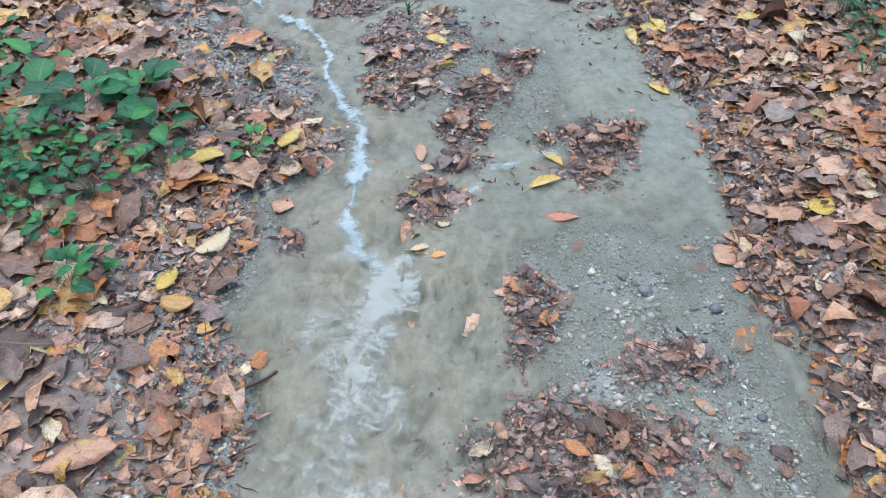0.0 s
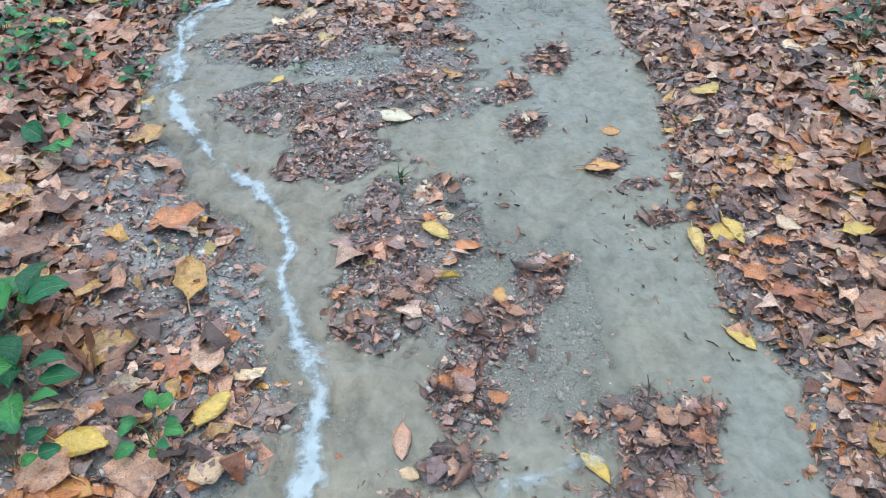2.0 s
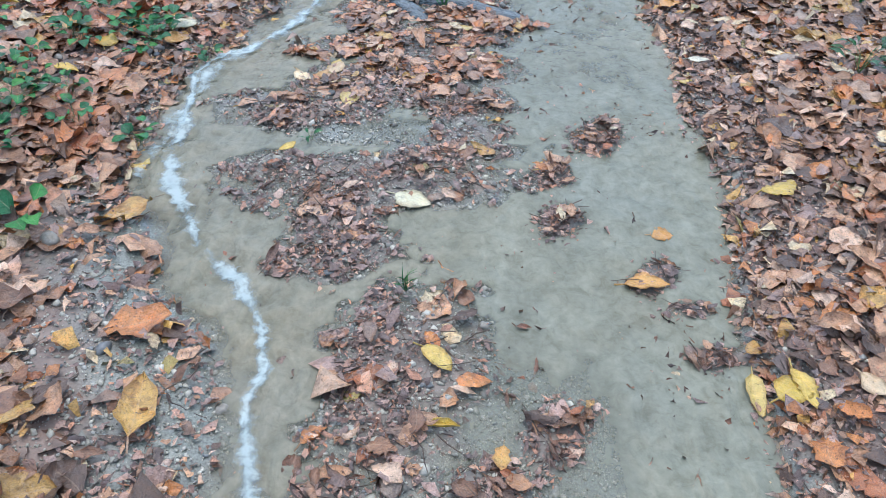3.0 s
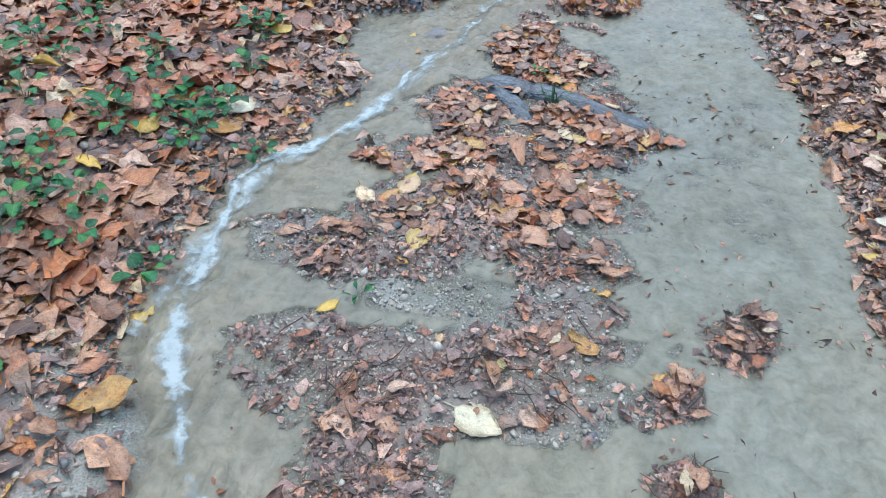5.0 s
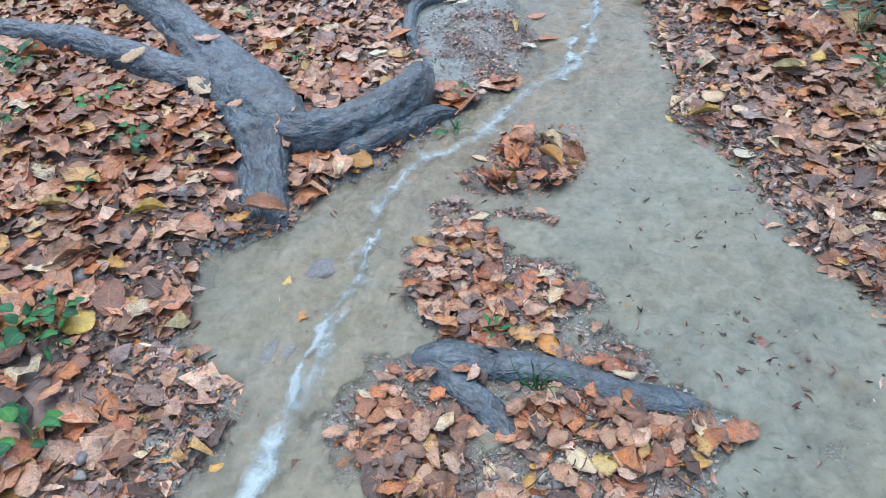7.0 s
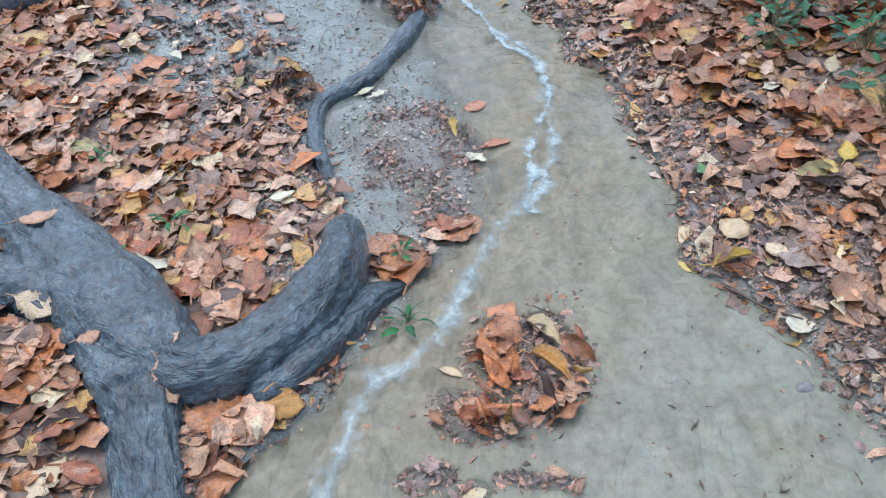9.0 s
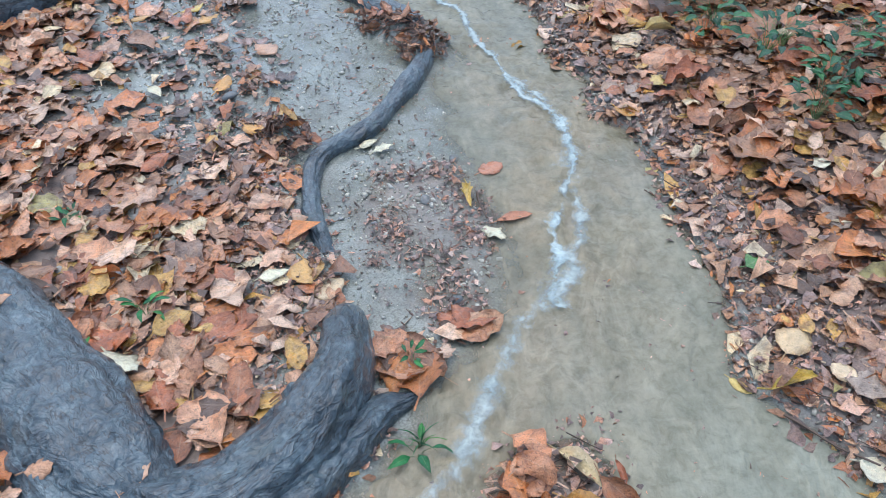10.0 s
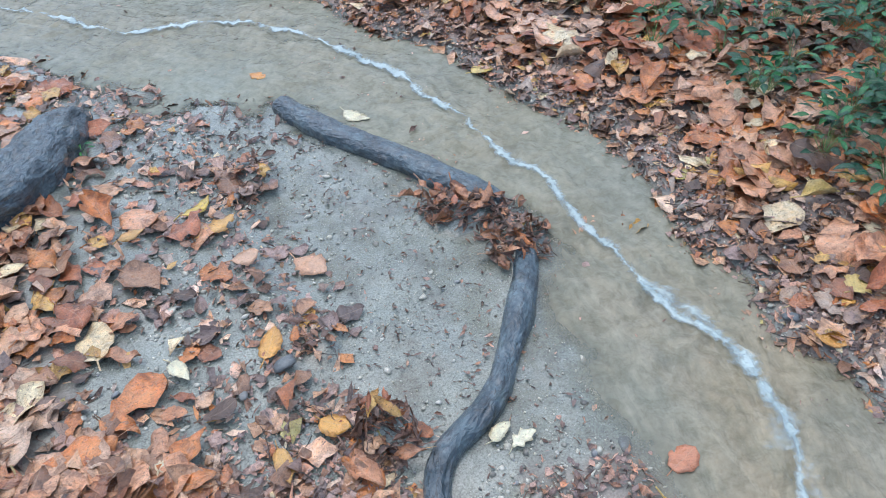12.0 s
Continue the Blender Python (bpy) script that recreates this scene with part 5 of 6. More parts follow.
gen2 = np.random.default_rng(77)
tagged(scatter_leaves("leaf_heaps", places_where(lambda x, y: step(0.0, 0.35, islands(x, y, HEAPS[:3])), 2600, gen2, (-1.8, 0.4, 7.4, 10.2)), 0.075, COPPER, gen2, 0.5, layer=0.05, curl=1.1, slim=(0.25, 0.6)),
       "wet rust-coloured leaves piled on the heaps by the thin root", "leaf litter", "leaf litter", "stuff")
tagged(scatter_leaves("sodden_litter", places_where(lambda x, y: step(-0.15, -0.02, left_gap(x, y)) * step(1.2, 0.5, left_gap(x, y)) * step(6.6, 6.9, y) * step(9.9, 9.5, y) * step(0.38, 0.55, rough_noise(x, y, 0.18, 70)) * bare_of_roots(x, y), 1500, gen2, (-2.2, 0.2, 6.5, 10)), 0.065, SODDEN, gen2, 0.05, layer=0.004, curl=0.3),
       "flattened mauve-brown leaves pressed into the mud", "leaf litter", "leaf litter", "stuff")
tagged(scatter_leaves("leaf_shreds", places_where(lambda x, y: silt(x, y) * (0.25 + 0.75 * step(0.5, 0.68, rough_noise(x, y, 0.2, 75))) * bare_of_roots(x, y), 5200, gen2, (-1.7, 0.4, 6.5, 10)), 0.018, SHRED, gen2, 0.2, layer=0.003, curl=0.8, slim=(0.15, 0.6), segs=3),
       "small dark bits of bark and leaf strewn on the silt", "leaf scraps", kind="stuff")

tagged(scatter_leaves("leaf_litter", places_where(lambda x, y: step(0.12, 0.4, right_gap(x, y)) * step(6.4, 7.2, y), 3400, gen2, (-1.5, 2.3, 6.2, 11.2)), 0.135, COPPER, gen2, 0.16, layer=0.03, curl=0.6),
       "large wet copper-brown leaves lying loose on the slope", "leaf litter", "leaf litter", "stuff")
awash = places_where(lambda x, y: step(-0.02, -0.1, right_gap(x, y)) * step(0.02, 0.12, x) * step(-0.05, -0.25, islands(x, y, BEDS)) * step(0.46, 0.66, rough_noise(x, y, 0.2, 76)) * step(6.3, 5.8, y), 2000, gen2, (0.0, 0.95, 1.8, 6.4))
tagged(scatter_leaves("leaf_shreds", awash, 0.036, SHRED, gen2, 0.45, layer=0.006, curl=1.0, slim=(0.2, 0.55), sink=0.003, segs=5),
       "dark tips of sodden leaves breaking the surface of shallow water", "leaf scraps", kind="stuff")

stranded = places_where(lambda x, y: step(0.05, -0.1, left_gap(x, y)) * step(-0.3, -0.12, water_gap(x, y)) * step(9.0, 9.3, y) * (0.2 + 0.8 * step(0.5, 0.66, rough_noise(x, y, 0.17, 79))) * bare_of_roots(x, y), 1800, gen2, (-1.9, -0.2, 9.0, 10.6))
tagged(scatter_leaves("leaf_shreds", stranded, 0.042, SHRED, gen2, 0.35, layer=0.005, curl=1.0, slim=(0.2, 0.6), sink=0.003, segs=5),
       "dark sodden leaf bits stranded on the upper end of the silt", "leaf scraps", kind="stuff")


# ---- gravel ----
def pebble_mesh(seed):
    bm = bmesh.new()
    bmesh.ops.create_icosphere(bm, subdivisions=2, radius=1.0)
    g = random.Random(seed)
    sx, sy, sz = g.uniform(0.8, 1.3), g.uniform(0.7, 1.0), g.uniform(0.45, 0.7)
    for v in bm.verts:
        d = 1 + 0.45 * (noise.noise(v.co * 1.1 + Vector((seed, 0, 0)))) + 0.12 * noise.noise(v.co * 2.7 + Vector((0, seed, 0)))
        v.co = Vector((v.co.x * sx, v.co.y * sy, v.co.z * sz)) * d
    me = bpy.data.meshes.new("stone")
    bm.to_mesh(me)
    bm.free()
    me.polygons.foreach_set("use_smooth", np.ones(len(me.polygons), dtype=bool))
    me.materials.append(STONE)
    return me


def stony(x, y):
    patch = islands(x, y, [(-0.48, 7.46, 0.3, 0.1, 84), (-0.3, 7.35, 0.25, 0.16, 60), (-0.2, 7.0, 0.2, 0.12, 80), (-0.25, 7.62, 0.2, 0.12, 40)])
    some = np.maximum.reduce([shallows(x, y), 0.85 * step(-0.1, 0.3, patch), 0.12 * silt(x, y), 0.3 * near_edge(x, y), 0.22 * step(-0.5, 0.1, islands(x, y, BEDS)), 0.5 * step(0.02, 0.1, left_gap(x, y)) * step(1.0, 0.6, left_gap(x, y)) * step(7.7, 8.1, y)])
    return some * step(0.22, 0.5, rough_noise(x, y, 0.12, 71)) * bare_of_roots(x, y)


def gravel_mesh(places, gen):
    n = len(places)
    t = (1 + 5 ** 0.5) / 2
    ico = np.array([[-1, t, 0], [1, t, 0], [-1, -t, 0], [1, -t, 0], [0, -1, t], [0, 1, t], [0, -1, -t], [0, 1, -t], [t, 0, -1], [t, 0, 1], [-t, 0, -1], [-t, 0, 1]]) / 1.9
    tri = np.array([[0, 11, 5], [0, 5, 1], [0, 1, 7], [0, 7, 10], [0, 10, 11], [1, 5, 9], [5, 11, 4], [11, 10, 2], [10, 7, 6], [7, 1, 8],
                    [3, 9, 4], [3, 4, 2], [3, 2, 6], [3, 6, 8], [3, 8, 9], [4, 9, 5], [2, 4, 11], [6, 2, 10], [8, 6, 7], [9, 8, 1]])
    r = np.clip(gen.lognormal(-5.3, 0.5, n), 0.002, 0.014)
    co = ico[None] * (1 + 0.3 * gen.standard_normal((n, 12, 1))) * np.array([1.1, 0.9, 0.6]) * (r[:, None] * np.ones((1, 3)) * gen.uniform(0.6, 1.25, (n, 3)))[:, None]
    co = turned(co, gen.uniform(0, 6.28, n), gen.normal(0, 0.3, n), gen.normal(0, 0.3, n), np.zeros(n))
    z = ground_z(places[:, 0], places[:, 1]) + 0.15 * r
    co = co + np.concatenate([places, z[:, None]], -1)[:, None]
    allf = (tri[None] + (np.arange(n) * 12)[:, None, None]).reshape(-1, 3)
    return mesh_object("gravel", co.reshape(-1, 3), allf, GRAVEL, smooth=False)


def grit_mesh(places, gen):
    """Coarse sand and grit: eight-sided grains."""
    n = len(places)
    octa = np.array([[1, 0, 0], [0, 1, 0], [-1, 0, 0], [0, -1, 0], [0, 0, 0.7], [0, 0, -0.7]])
    tri = np.array([[0, 1, 4], [1, 2, 4], [2, 3, 4], [3, 0, 4], [1, 0, 5], [2, 1, 5], [3, 2, 5], [0, 3, 5]])
    r = np.clip(gen.lognormal(-5.75, 0.45, n), 0.0014, 0.007)
    co = octa[None] * r[:, None, None] * gen.uniform(0.6, 1.35, (n, 6, 1))
    co = turned(co, gen.uniform(0, 6.28, n), gen.normal(0, 0.5, n), gen.normal(0, 0.5, n), np.zeros(n))
    z = ground_z(places[:, 0], places[:, 1]) + 0.3 * r
    co = co + np.concatenate([places, z[:, None]], -1)[:, None]
    return mesh_object("grit", co.reshape(-1, 3), (tri[None] + (np.arange(n) * 6)[:, None, None]).reshape(-1, 3), GRAVEL, smooth=False)


def gritty(x, y):
    some = np.maximum.reduce([shallows(x, y), 0.22 * silt(x, y), 0.35 * near_edge(x, y)])
    return some * (0.35 + 0.65 * step(0.3, 0.55, rough_noise(x, y, 0.09, 73))) * bare_of_roots(x, y)


tagged(grit_mesh(places_where(gritty, int(2600 * AREA), gen, (-1.2, 1.2, 0.4, 10.2)), gen), "coarse grey-beige grit on the bed of the shallows", "grit", kind="stuff")
gravel = tagged(gravel_mesh(places_where(stony, int(1250 * AREA), gen, (-1.5, 1.3, 0.3, 10.5)), gen), "fine wet grey-brown gravel washed over by the stream", "gravel", kind="stuff")
STONES = [pebble_mesh(s) for s in range(8)]
for px, py in clear_of_singles(places_where(lambda x, y: 0.04 * stony(x, y) + 0.01 * on_left(x, y) * near_edge(x, y), 9000, gen, (-1.5, 1.2, 0.3, 10.0)))[:240]:
    r = 0.008 + 0.014 * gen.random() ** 2
    ob = new("stone", STONES[int(gen.integers(8))])
    ob.parent = gravel
    ob.matrix_basis = Matrix.LocRotScale((px, py, float(ground_z(px, py)) + 0.25 * r), Euler((0.2 * gen.random(), 0.2 * gen.random(), 6.28 * gen.random())), (r, r, r))

for px, py in clear_of_singles(places_where(lambda x, y: 0.05 * step(0.0, 0.1, left_gap(x, y)) * step(1.0, 0.5, left_gap(x, y)) * step(0.45, 0.6, rough_noise(x, y, 0.4, 74)) * step(2.2, 2.6, y) * bare_of_roots(x, y), 9000, gen, (-2.2, -0.4, 1.0, 9.8)))[:55]:
    r = 0.014 + 0.018 * gen.random() ** 1.5
    ob = new("stone", STONES[int(gen.integers(8))])
    ob.parent = gravel
    ob.matrix_basis = Matrix.LocRotScale((px, py, float(ground_z(px, py)) + 0.018), Euler((0.2 * gen.random(), 0.2 * gen.random(), 6.28 * gen.random())), (r, r, r * 0.9))

# ---- single leaves that stand out ----
WORDS = {"yellow": "fallen bright yellow leaf with brown specks on litter", "cream": "dry cream-tan fallen leaf on dark wet litter",
         "pale": "pale greenish-white fallen leaf lying face down", "orange": "wet orange fallen leaf on dark litter",
         "tan": "large pinkish-tan fallen leaf, wet and flat", "russet": "russet-red fallen leaf at the water's edge",
         "green": "fresh green fallen leaf on brown litter"}


TOPS = np.vstack(ROOT_TOPS)


def rest_z(x, y):
    """Top of whatever a single leaf lies on: litter, roots or water."""
    z = float(max(ground_z(x, y) + (0.022 if left_gap(x, y) > 0.05 or right_gap(x, y) > 0.05 else 0.013), along(LEVEL, y) + 0.004))
    near = np.hypot(TOPS[:, 0] - x, TOPS[:, 1] - y) < 0.03
    if near.any():
        z = max(z, float(TOPS[near, 2].max()) + 0.004)
    return z


def single_leaf(tone, x, y, length, ratio, turn, seed):
    g = np.random.default_rng(seed)
    narrow = ratio < 0.34
    curl = np.array([1.15 if narrow else g.uniform(0.03, 0.2) * g.choice([-1, 1])])
    length = min(length, 0.17 if tone == "tan" else 0.135)
    co, faces, uv = leaf_sheet(1, np.array([length]), np.array([ratio * (1.9 if narrow else 1.12)]), curl, np.array([g.uniform(-0.14, 0.14)]), np.array([0.014]), g, lobed=0.15, segs=14)
    co = turned(co, np.array([radians(turn)]), np.array([g.normal(0, 0.05)]), np.array([g.normal(0, 0.05)]), np.zeros(1))[0]
    co[:, 2] -= 0.6 * co[:, 2].min()
    afloat = float(ground_z(x, y)) + 0.012 < float(along(LEVEL, y)) and rest_z(x, y) < float(along(LEVEL, y)) + 0.02
    if afloat:  # pressed flat on the water
        co[:, 2] *= 0.3
    ob = mesh_object("fallen_leaf", co, faces, LEAF_MATS[tone], uv)
    ob.location = (x, y, rest_z(x, y))
    near = TOPS[np.hypot(TOPS[:, 0] - x, TOPS[:, 1] - y) < 0.045]
    near = near[near[:, 2] > float(ground_z(x, y)) + 0.02] if len(near) else near
    if len(near) > 12:  # on a root it leans with the bark
        near = near[near[:, 2] > np.median(near[:, 2]) - 0.03]
        gx, gy, g0 = np.linalg.lstsq(np.c_[near[:, 0] - x, near[:, 1] - y, np.ones(len(near))], near[:, 2], rcond=None)[0]
        steep = max(1.0, math.hypot(gx, gy) / 0.6)
        gx, gy = gx / steep, gy / steep
        lean = Vector((0, 0, 1)).rotation_difference(Vector((-gx, -gy, 1)).normalized())
        ob.matrix_basis = Matrix.LocRotScale((x, y, g0 + 0.006), lean, None)
    mod = ob.modifiers.new("thickness", "SOLIDIFY")
    mod.thickness = 0.0008
    return tagged(ob, WORDS[tone], "leaf", "single fallen leaves")


for tone, rows in SINGLE.items():
    for i, row in enumerate(rows):
        single_leaf(tone, *row, seed=1000 + 37 * i + len(tone))


# ---- green plants ----
def blade_mesh(name, length, ratio, bend, seed, mat=HERB):
    g = np.random.default_rng(seed)
    co, faces, uv = leaf_sheet(1, np.array([length]), np.array([ratio]), np.array([0.22]), np.array([bend]), np.array([0.01]), g, stem=False, lobed=0.0, segs=8)
    co = co[0] + np.array([length * 0.5, 0, 0])
    co[:, 2] -= co[:COLS, 2].mean()
    me_ob = mesh_object(name, co, faces, mat, uv)
    me = me_ob.data
    bpy.data.objects.remove(me_ob)
    return me


HERB_LEAVES = {"ivy": [blade_mesh("leaf", 0.052, 0.8, -0.5, s) for s in (1, 2, 3)], "broad": [blade_mesh("leaf", 0.145, 0.74, -0.4, s) for s in (4, 5, 6)],
               "sprig": [blade_mesh("leaf", 0.06, 0.44, -0.45, s, EVERGREEN) for s in (14, 15, 16)],
               "seedling": [blade_mesh("leaf", 0.06, 0.36, -0.5, s) for s in (7, 8, 9)], "grass": [blade_mesh("blade", 0.11, 0.05, -0.9, s) for s in (11, 12, 13)]}


def stalk(name, ends, thick, parent):
    """Thin branches from one foot to the leaves, as one stem."""
    ring = np.array([[1, 0, 0], [-0.5, 0.87, 0], [-0.5, -0.87, 0]]) * thick
    cos, fs = [ring + np.array([0, 0, -0.03])], []
    for n, end in enumerate(ends):
        e = np.array(end)
        cos += [e * np.array([0.45, 0.45, 0.7]) + ring, e + 0.6 * ring]
        for low, high in ((0, 3 + 6 * n), (3 + 6 * n, 6 + 6 * n)):
            fs += [[low + b, low + (b + 1) % 3, high + (b + 1) % 3, high + b] for b in range(3)]
    co = np.vstack(cos)
    return mesh_object(name, co, np.array(fs), HERB, np.full((len(co), 2), 0.5), parent=parent)


PLANT_WORDS = {"ivy": ("ground_ivy", "low dark green ivy sprouting through brown leaves", 9, 0.065, 0.055),
               "sprig": ("evergreen_sprig", "sprig of dark green pointed leaves rising from litter", 17, 0.1, 0.08),
               "broad": ("broad_leaved_plant", "broad-leaved bright green plant growing through litter", 3, 0.075, 0.095),
               "seedling": ("seedling", "small green seedling with pointed leaves", 5, 0.035, 0.045),
               "grass": ("grass_tuft", "tuft of thin green grass blades", 14, 0.03, 0.015)}


def plant(kind, x, y, size, seed):
    g = np.random.default_rng(seed)
    name, label, count, reach, high = PLANT_WORDS[kind]
    foot = empty(name, label, "plant", "green plants")
    foot.location = (x, y, float(ground_z(x, y)) + (0.035 if kind == "sprig" else 0.012))
    ends = []
    for i in range(count + int(g.integers(0, 3))):
        a = 2.4 * i + g.uniform(-0.4, 0.4)
        r = reach * size * math.sqrt(g.uniform(0.05, 1.0))
        z = high * size * g.uniform(0.45, 1.2)
        ends.append((r * math.cos(a), r * math.sin(a), z))
        leaf = new("blade" if kind == "grass" else "leaf", HERB_LEAVES[kind][int(g.integers(3))])
        leaf.parent = foot
        s = size * g.uniform(0.65, 1.15)
        rise = g.uniform(0.7, 1.3) if kind == "grass" else g.uniform(-0.15, 0.4)
        leaf.matrix_basis = Matrix.LocRotScale(ends[-1] if kind != "grass" else (0.2 * ends[-1][0], 0.2 * ends[-1][1], 0), Euler((g.normal(0, 0.25), -rise, a + g.normal(0, 0.5))), (s, s, s))
    if kind != "grass":
        stalk("stem", ends, 0.0011 * size, foot)
    return foot


BROAD = [(-1.5, 2.51, 0.9), (-1.38, 2.23, 1.0), (-1.25, 2.24, 0.95), (-1.24, 2.37, 0.8), (-1.06, 2.32, 1.1), (-0.94, 2.06, 0.7), (-1.07, 2.14, 0.6), (-1.08, 2.36, 0.8), (-0.96, 2.12, 0.8), (-1.3, 3.16, 0.7)]
IVY_LOW = [(-1.76, 2.76), (-1.59, 2.37), (-1.42, 2.04), (-1.35, 2.07), (-1.26, 2.03), (-1.33, 1.91), (-1.4, 1.89), (-1.27, 1.88), (-1.18, 1.96), (-1.1, 1.96), (-1.34, 1.77),
           (-1.34, 1.69), (-1.16, 1.63), (-1.04, 1.41), (-1.0, 1.45), (-1.09, 2.08), (-1.1, 1.81), (-1.28, 1.77), (-1.62, 2.6), (-1.68, 2.3), (-1.5, 2.1), (-1.55, 1.95), (-1.48, 1.75),
           (-0.9, 1.93), (-0.62, 2.02), (-1.59, 3.52), (-1.66, 3.85), (-1.83, 4.14)]
IVY_MIDDLE = [(-2.33, 4.55), (-2.1, 4.37), (-2.35, 4.8), (-2.35, 5.08), (-2.18, 4.96), (-2.36, 5.26), (-2.31, 5.34), (-2.19, 4.71), (-1.86, 4.87), (-1.56, 4.47), (-1.55, 4.57), (-1.43, 4.51),
              (-1.43, 4.31), (-1.41, 4.4), (-1.4, 4.59), (-1.18, 4.39), (-1.54, 3.93), (-1.7, 3.81), (-1.65, 3.71), (-1.43, 3.75), (-1.18, 3.71), (-1.72, 4.37), (-1.78, 4.4), (-1.83, 3.98),
              (-1.69, 3.97), (-1.59, 5.38), (-1.77, 4.67), (-2.86, 5.25), (-2.43, 4.81), (-1.83, 6.46), (-2.28, 6.79), (-2.29, 6.68), (-2.15, 6.29), (-1.62, 6.23), (-1.62, 5.31), (-1.48, 4.96)]
SPRIGS = [(0.71, 9.73), (0.96, 9.41), (0.84, 9.24), (1.08, 9.48), (1.01, 9.2), (1.06, 9.05), (1.19, 9.32), (1.23, 9.11), (1.37, 9.15), (1.45, 9.07), (1.07, 8.75), (1.16, 8.77), (1.23, 8.84), (1.04, 8.78),
          (1.56, 8.95), (1.56, 8.84), (1.7, 8.94), (1.15, 8.45), (1.14, 8.38), (1.03, 8.35), (1.25, 8.49), (1.36, 8.52), (1.47, 8.6), (1.59, 8.78), (1.91, 9.24), (1.04, 8.07), (0.96, 9.75), (1.11, 9.63),
          (1.44, 9.48), (1.69, 9.28), (1.73, 9.09), (1.29, 8.31), (1.41, 8.39), (1.38, 8.24), (1.52, 8.3), (1.69, 8.31), (1.72, 8.2), (1.12, 8.15), (1.27, 7.86), (1.16, 7.4), (1.22, 7.5), (1.32, 7.54),
          (1.58, 8.45), (1.61, 8.11), (1.58, 7.6), (1.61, 7.49), (1.56, 7.34), (1.68, 7.68), (1.55, 7.78), (1.34, 7.64), (1.2, 7.85), (1.45, 7.22)]
SPRIGS_LOW = [(1.64, 2.68), (1.62, 2.55), (1.62, 2.83), (1.65, 2.46), (1.81, 2.76), (1.55, 2.27), (1.79, 2.62), (1.54, 4.41), (1.94, 4.29), (1.88, 4.1), (1.74, 3.86), (1.61, 3.44), (1.82, 4.19), (1.65, 4.34),
              (1.42, 7.2), (1.31, 6.87), (1.38, 6.94), (1.21, 6.43)]
SEEDLINGS = [(-0.57, 3.82, 0.65), (-0.32, 5.3, 0.7), (-0.43, 6.4, 1.1), (-1.26, 6.8, 0.7), (-1.13, 6.95, 1.0), (-0.4, 6.68, 0.6), (-1.42, 7.4, 0.7), (-1.41, 7.43, 0.5), (-1.56, 5.28, 0.9),
             (-1.74, 5.96, 0.8), (-1.54, 9.4, 0.8)]
TUFTS = [(-0.21, 5.1, 1.0), (-0.1, 3.06, 0.7), (1.66, 2.66, 1.4), (1.75, 5.1, 1.3), (-0.42, 6.42, 0.7)]
for i, (x, y, s) in enumerate(BROAD):
    plant("broad", x, y, s, 300 + i)
for i, (x, y) in enumerate(IVY_LOW + IVY_MIDDLE):
    plant("ivy", x, y, 0.8 + 0.4 * random.random(), 400 + i)
for i, (x, y) in enumerate(SPRIGS + SPRIGS_LOW):
    plant("sprig", x, y, (0.9 if y > 5 else 0.7) + 0.4 * random.random(), 700 + i)
for i, (x, y, s) in enumerate(SEEDLINGS):
    plant("seedling", x, y, s, 500 + i)
for i, (x, y, s) in enumerate(TUFTS):
    plant("grass", x, y, s, 600 + i)

# ---- the leaves that can be picked out one by one on each bank ----
TEMPLATES = {}
for tone, mat in (("litter", LITTER_LEAF), ("amber", AMBER_LEAF), ("copper", leaf_material("copper"))):
    TEMPLATES[tone] = []
    for s in range(14):
        g = np.random.default_rng(900 + s)
        co, faces, uv = leaf_sheet(1, np.array([0.09]), np.array([g.uniform(0.45, 0.72)]), np.array([g.normal(0, 0.22)]), np.array([g.normal(0, 0.18)]), np.array([0.022]), g, segs=12)
        tmp = mesh_object("leaf", co[0] - np.array([0, 0, 0.5 * co[0][:, 2].min()]), faces, mat, uv)
        TEMPLATES[tone].append(tmp.data)
        bpy.data.objects.remove(tmp)


def loose_leaves(parent, chance, count, box, tone, size):
    g = np.random.default_rng(int(count + 10 * box[2]))
    spots = clear_of_singles(places_where(chance, 6000, g, box))[:count]
    for x, y in spots:
        ob = new("leaf", TEMPLATES[tone][int(g.integers(14))])
        ob.parent = parent
        s = size * g.uniform(0.65, 1.35)
        ob.matrix_basis = Matrix.LocRotScale((x, y, float(ground_z(x, y)) + 0.024), Euler((g.normal(0, 0.13), g.normal(0, 0.13), g.uniform(0, 6.28))), (s, s, s))


loose_leaves(left_litter, on_left, 300, (-2.0, -0.45, 3.2, 8.5), "copper", 1.15)
loose_leaves(right_litter, on_right, 300, (0.45, 1.6, 0.9, 9.0), "litter", 1.0)
loose_leaves(bed_litter, on_beds, 220, (-1.0, 0.4, 2.4, 6.0), "amber", 0.75)
loose_leaves(clump_litter, on_clumps, 110, (-1.0, 0.9, 0.7, 9.2), "amber", 0.58)


# ---- stones and a stick in the stream ----
def stone(x, y, size, flat, mat, label, seed):
    me = pebble_mesh(seed)
    me.materials.clear()
    me.materials.append(mat)
    ob = new("river_stone", me)
    ob.matrix_basis = Matrix.LocRotScale((x, y, float(along(LEVEL, y)) + 0.002 - 0.25 * size * flat), Euler((0.1, 0.1, seed)), (size, size * 0.75, size * flat))
    return tagged(ob, label, "stone", "stones in the stream")


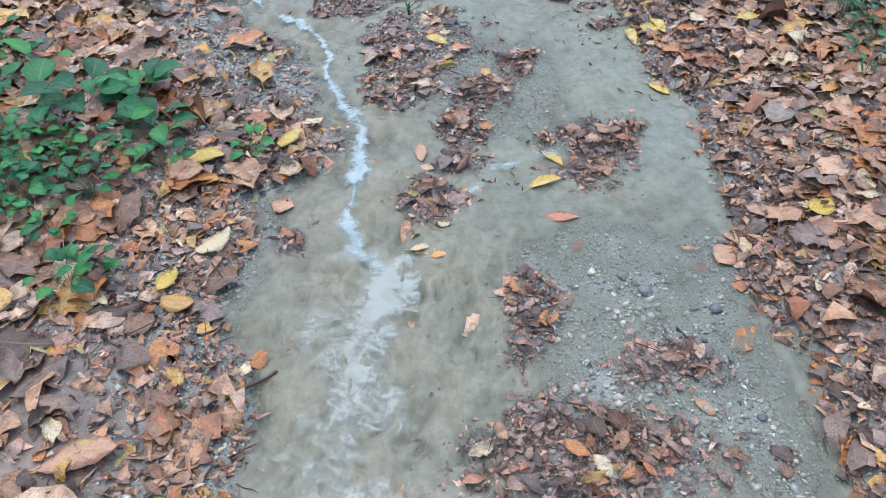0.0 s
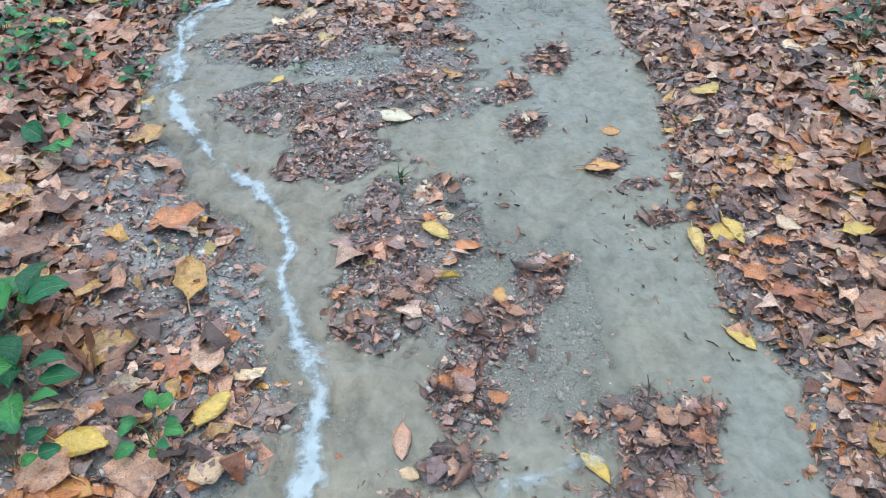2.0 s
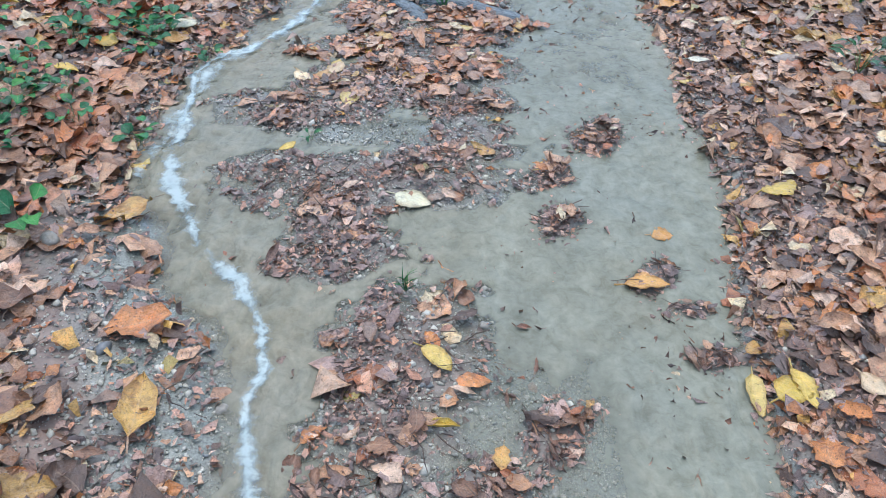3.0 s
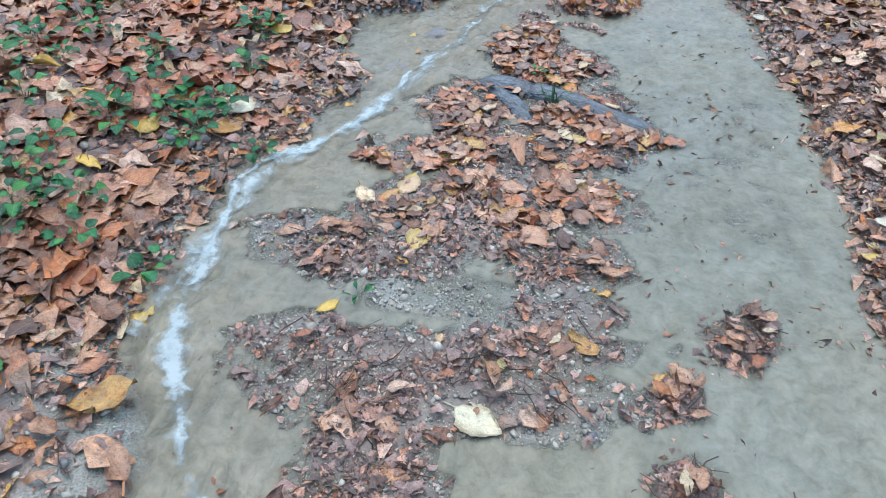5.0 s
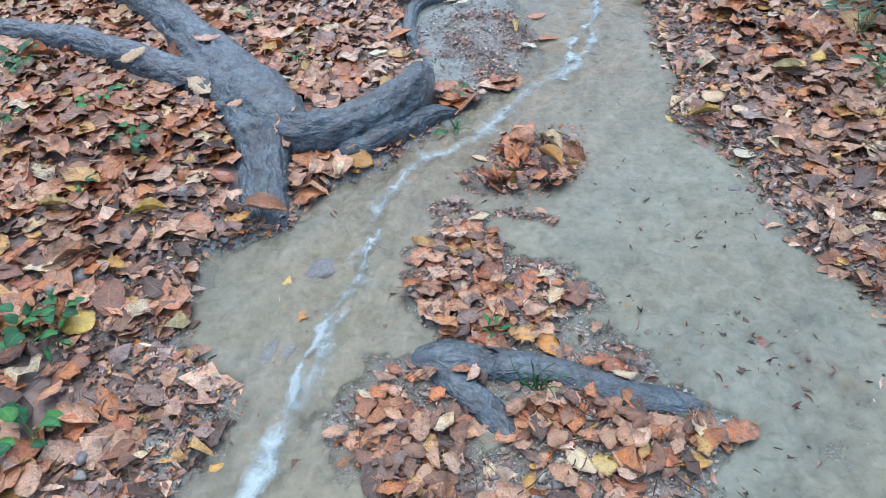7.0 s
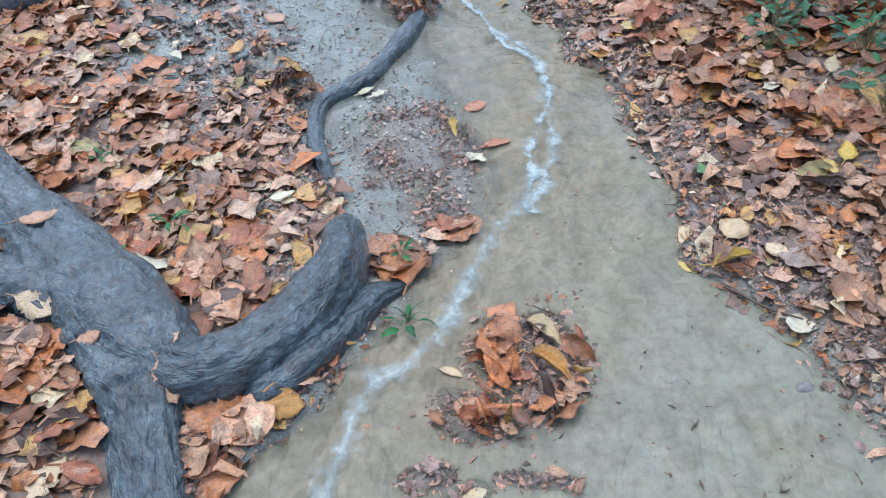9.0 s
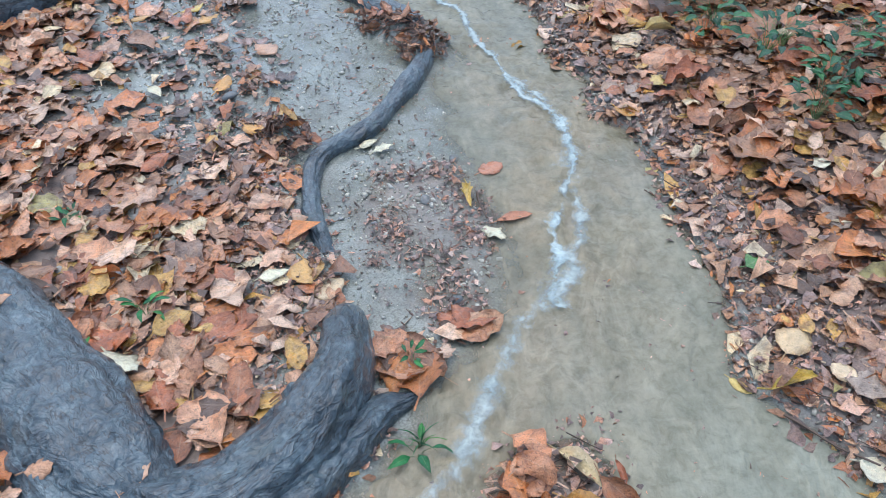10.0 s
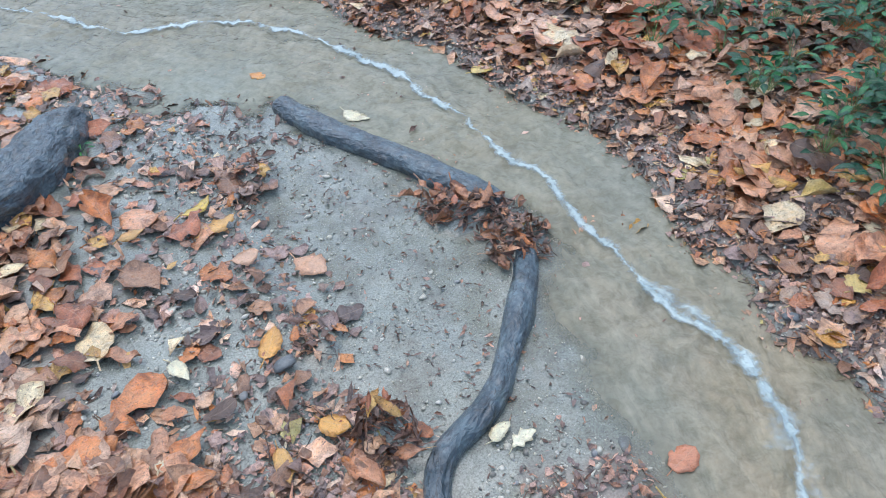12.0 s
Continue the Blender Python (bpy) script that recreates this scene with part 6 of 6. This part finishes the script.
stone(-0.86, 5.63, 0.09, 0.5, STONE, "dark smooth stone just under the running water", 41)
stone(-0.93, 5.3, 0.085, 0.2, STONE, "flat tan stone barely under muddy water", 42)
stone(0.55, 7.21, 0.026, 0.7, STONE, "round dark grey stone at the water's edge", 43)
stone(0.55, 5.96, 0.03, 0.6, STONE, "small tan stone half sunk in the stream", 44)
stone(-0.12, 7.59, 0.032, 0.5, STONE, "flat brown stone among gravel in shallow water", 45)
stone(-0.17, 7.25, 0.024, 0.7, STONE, "dark wet pebble on grey silt", 46)
stone(-1.05, 8.01, 0.026, 0.6, STONE, "rounded grey pebble on silt beside leaves", 47)
stone(-1.56, 8.1, 0.035, 0.55, STONE, "dark green-grey stone among fallen leaves", 48)


def stick(name, points, thick, label):
    """A short broken stick, a little crooked."""
    line = smooth_line(points, 0.012)
    n, ring = len(line), 8
    a = np.linspace(0, 2 * np.pi, ring, endpoint=False)
    rad = thick * (1 - 0.35 * np.linspace(0, 1, n)) * (1 + 0.25 * (rough_noise(np.arange(n) * 0.012, np.zeros(n), 0.02, 91) - 0.5))
    tang = np.gradient(line[:, :2], axis=0)
    tang /= np.linalg.norm(tang, axis=1)[:, None]
    side = np.stack([-tang[:, 1], tang[:, 0]], -1)
    z = np.maximum(ground_z(line[:, 0], line[:, 1]) + 0.02, along(LEVEL, line[:, 1]) + 0.004) + line[:, 2]
    co = np.concatenate([line[:, None, :2] + side[:, None] * (np.cos(a)[None] * rad[:, None])[..., None], (z[:, None] + np.sin(a)[None] * rad[:, None])[..., None]], -1).reshape(-1, 3)
    i, j = np.arange(n - 1)[:, None] * ring, np.arange(ring)[None]
    k = (j + 1) % ring
    return tagged(mesh_object(name, co, np.stack([i + j, i + ring + j, i + ring + k, i + k], -1).reshape(-1, 4), TWIG), label, "stick", "loose sticks")


stick("stick", [(-0.52, 1.05, 0.0), (-0.47, 1.09, 0.008), (-0.43, 1.13, 0.004)], 0.007, "short grey-brown broken stick at the water's edge")
stick("stick", [(-1.75, 4.62, 0.02), (-1.6, 4.5, 0.03), (-1.42, 4.42, 0.03), (-1.28, 4.4, 0.02)], 0.004, "long thin brown stick over leaves and ivy")
stick("stick", [(0.5, 6.33, 0.01), (0.56, 6.24, 0.012), (0.63, 6.14, 0.01)], 0.004, "thin dark twig on the leafy bank")
stick("stick", [(-0.08, 7.36, 0.0), (-0.085, 7.3, 0.006), (-0.075, 7.22, 0.0)], 0.005, "pale split stick standing out of silt")
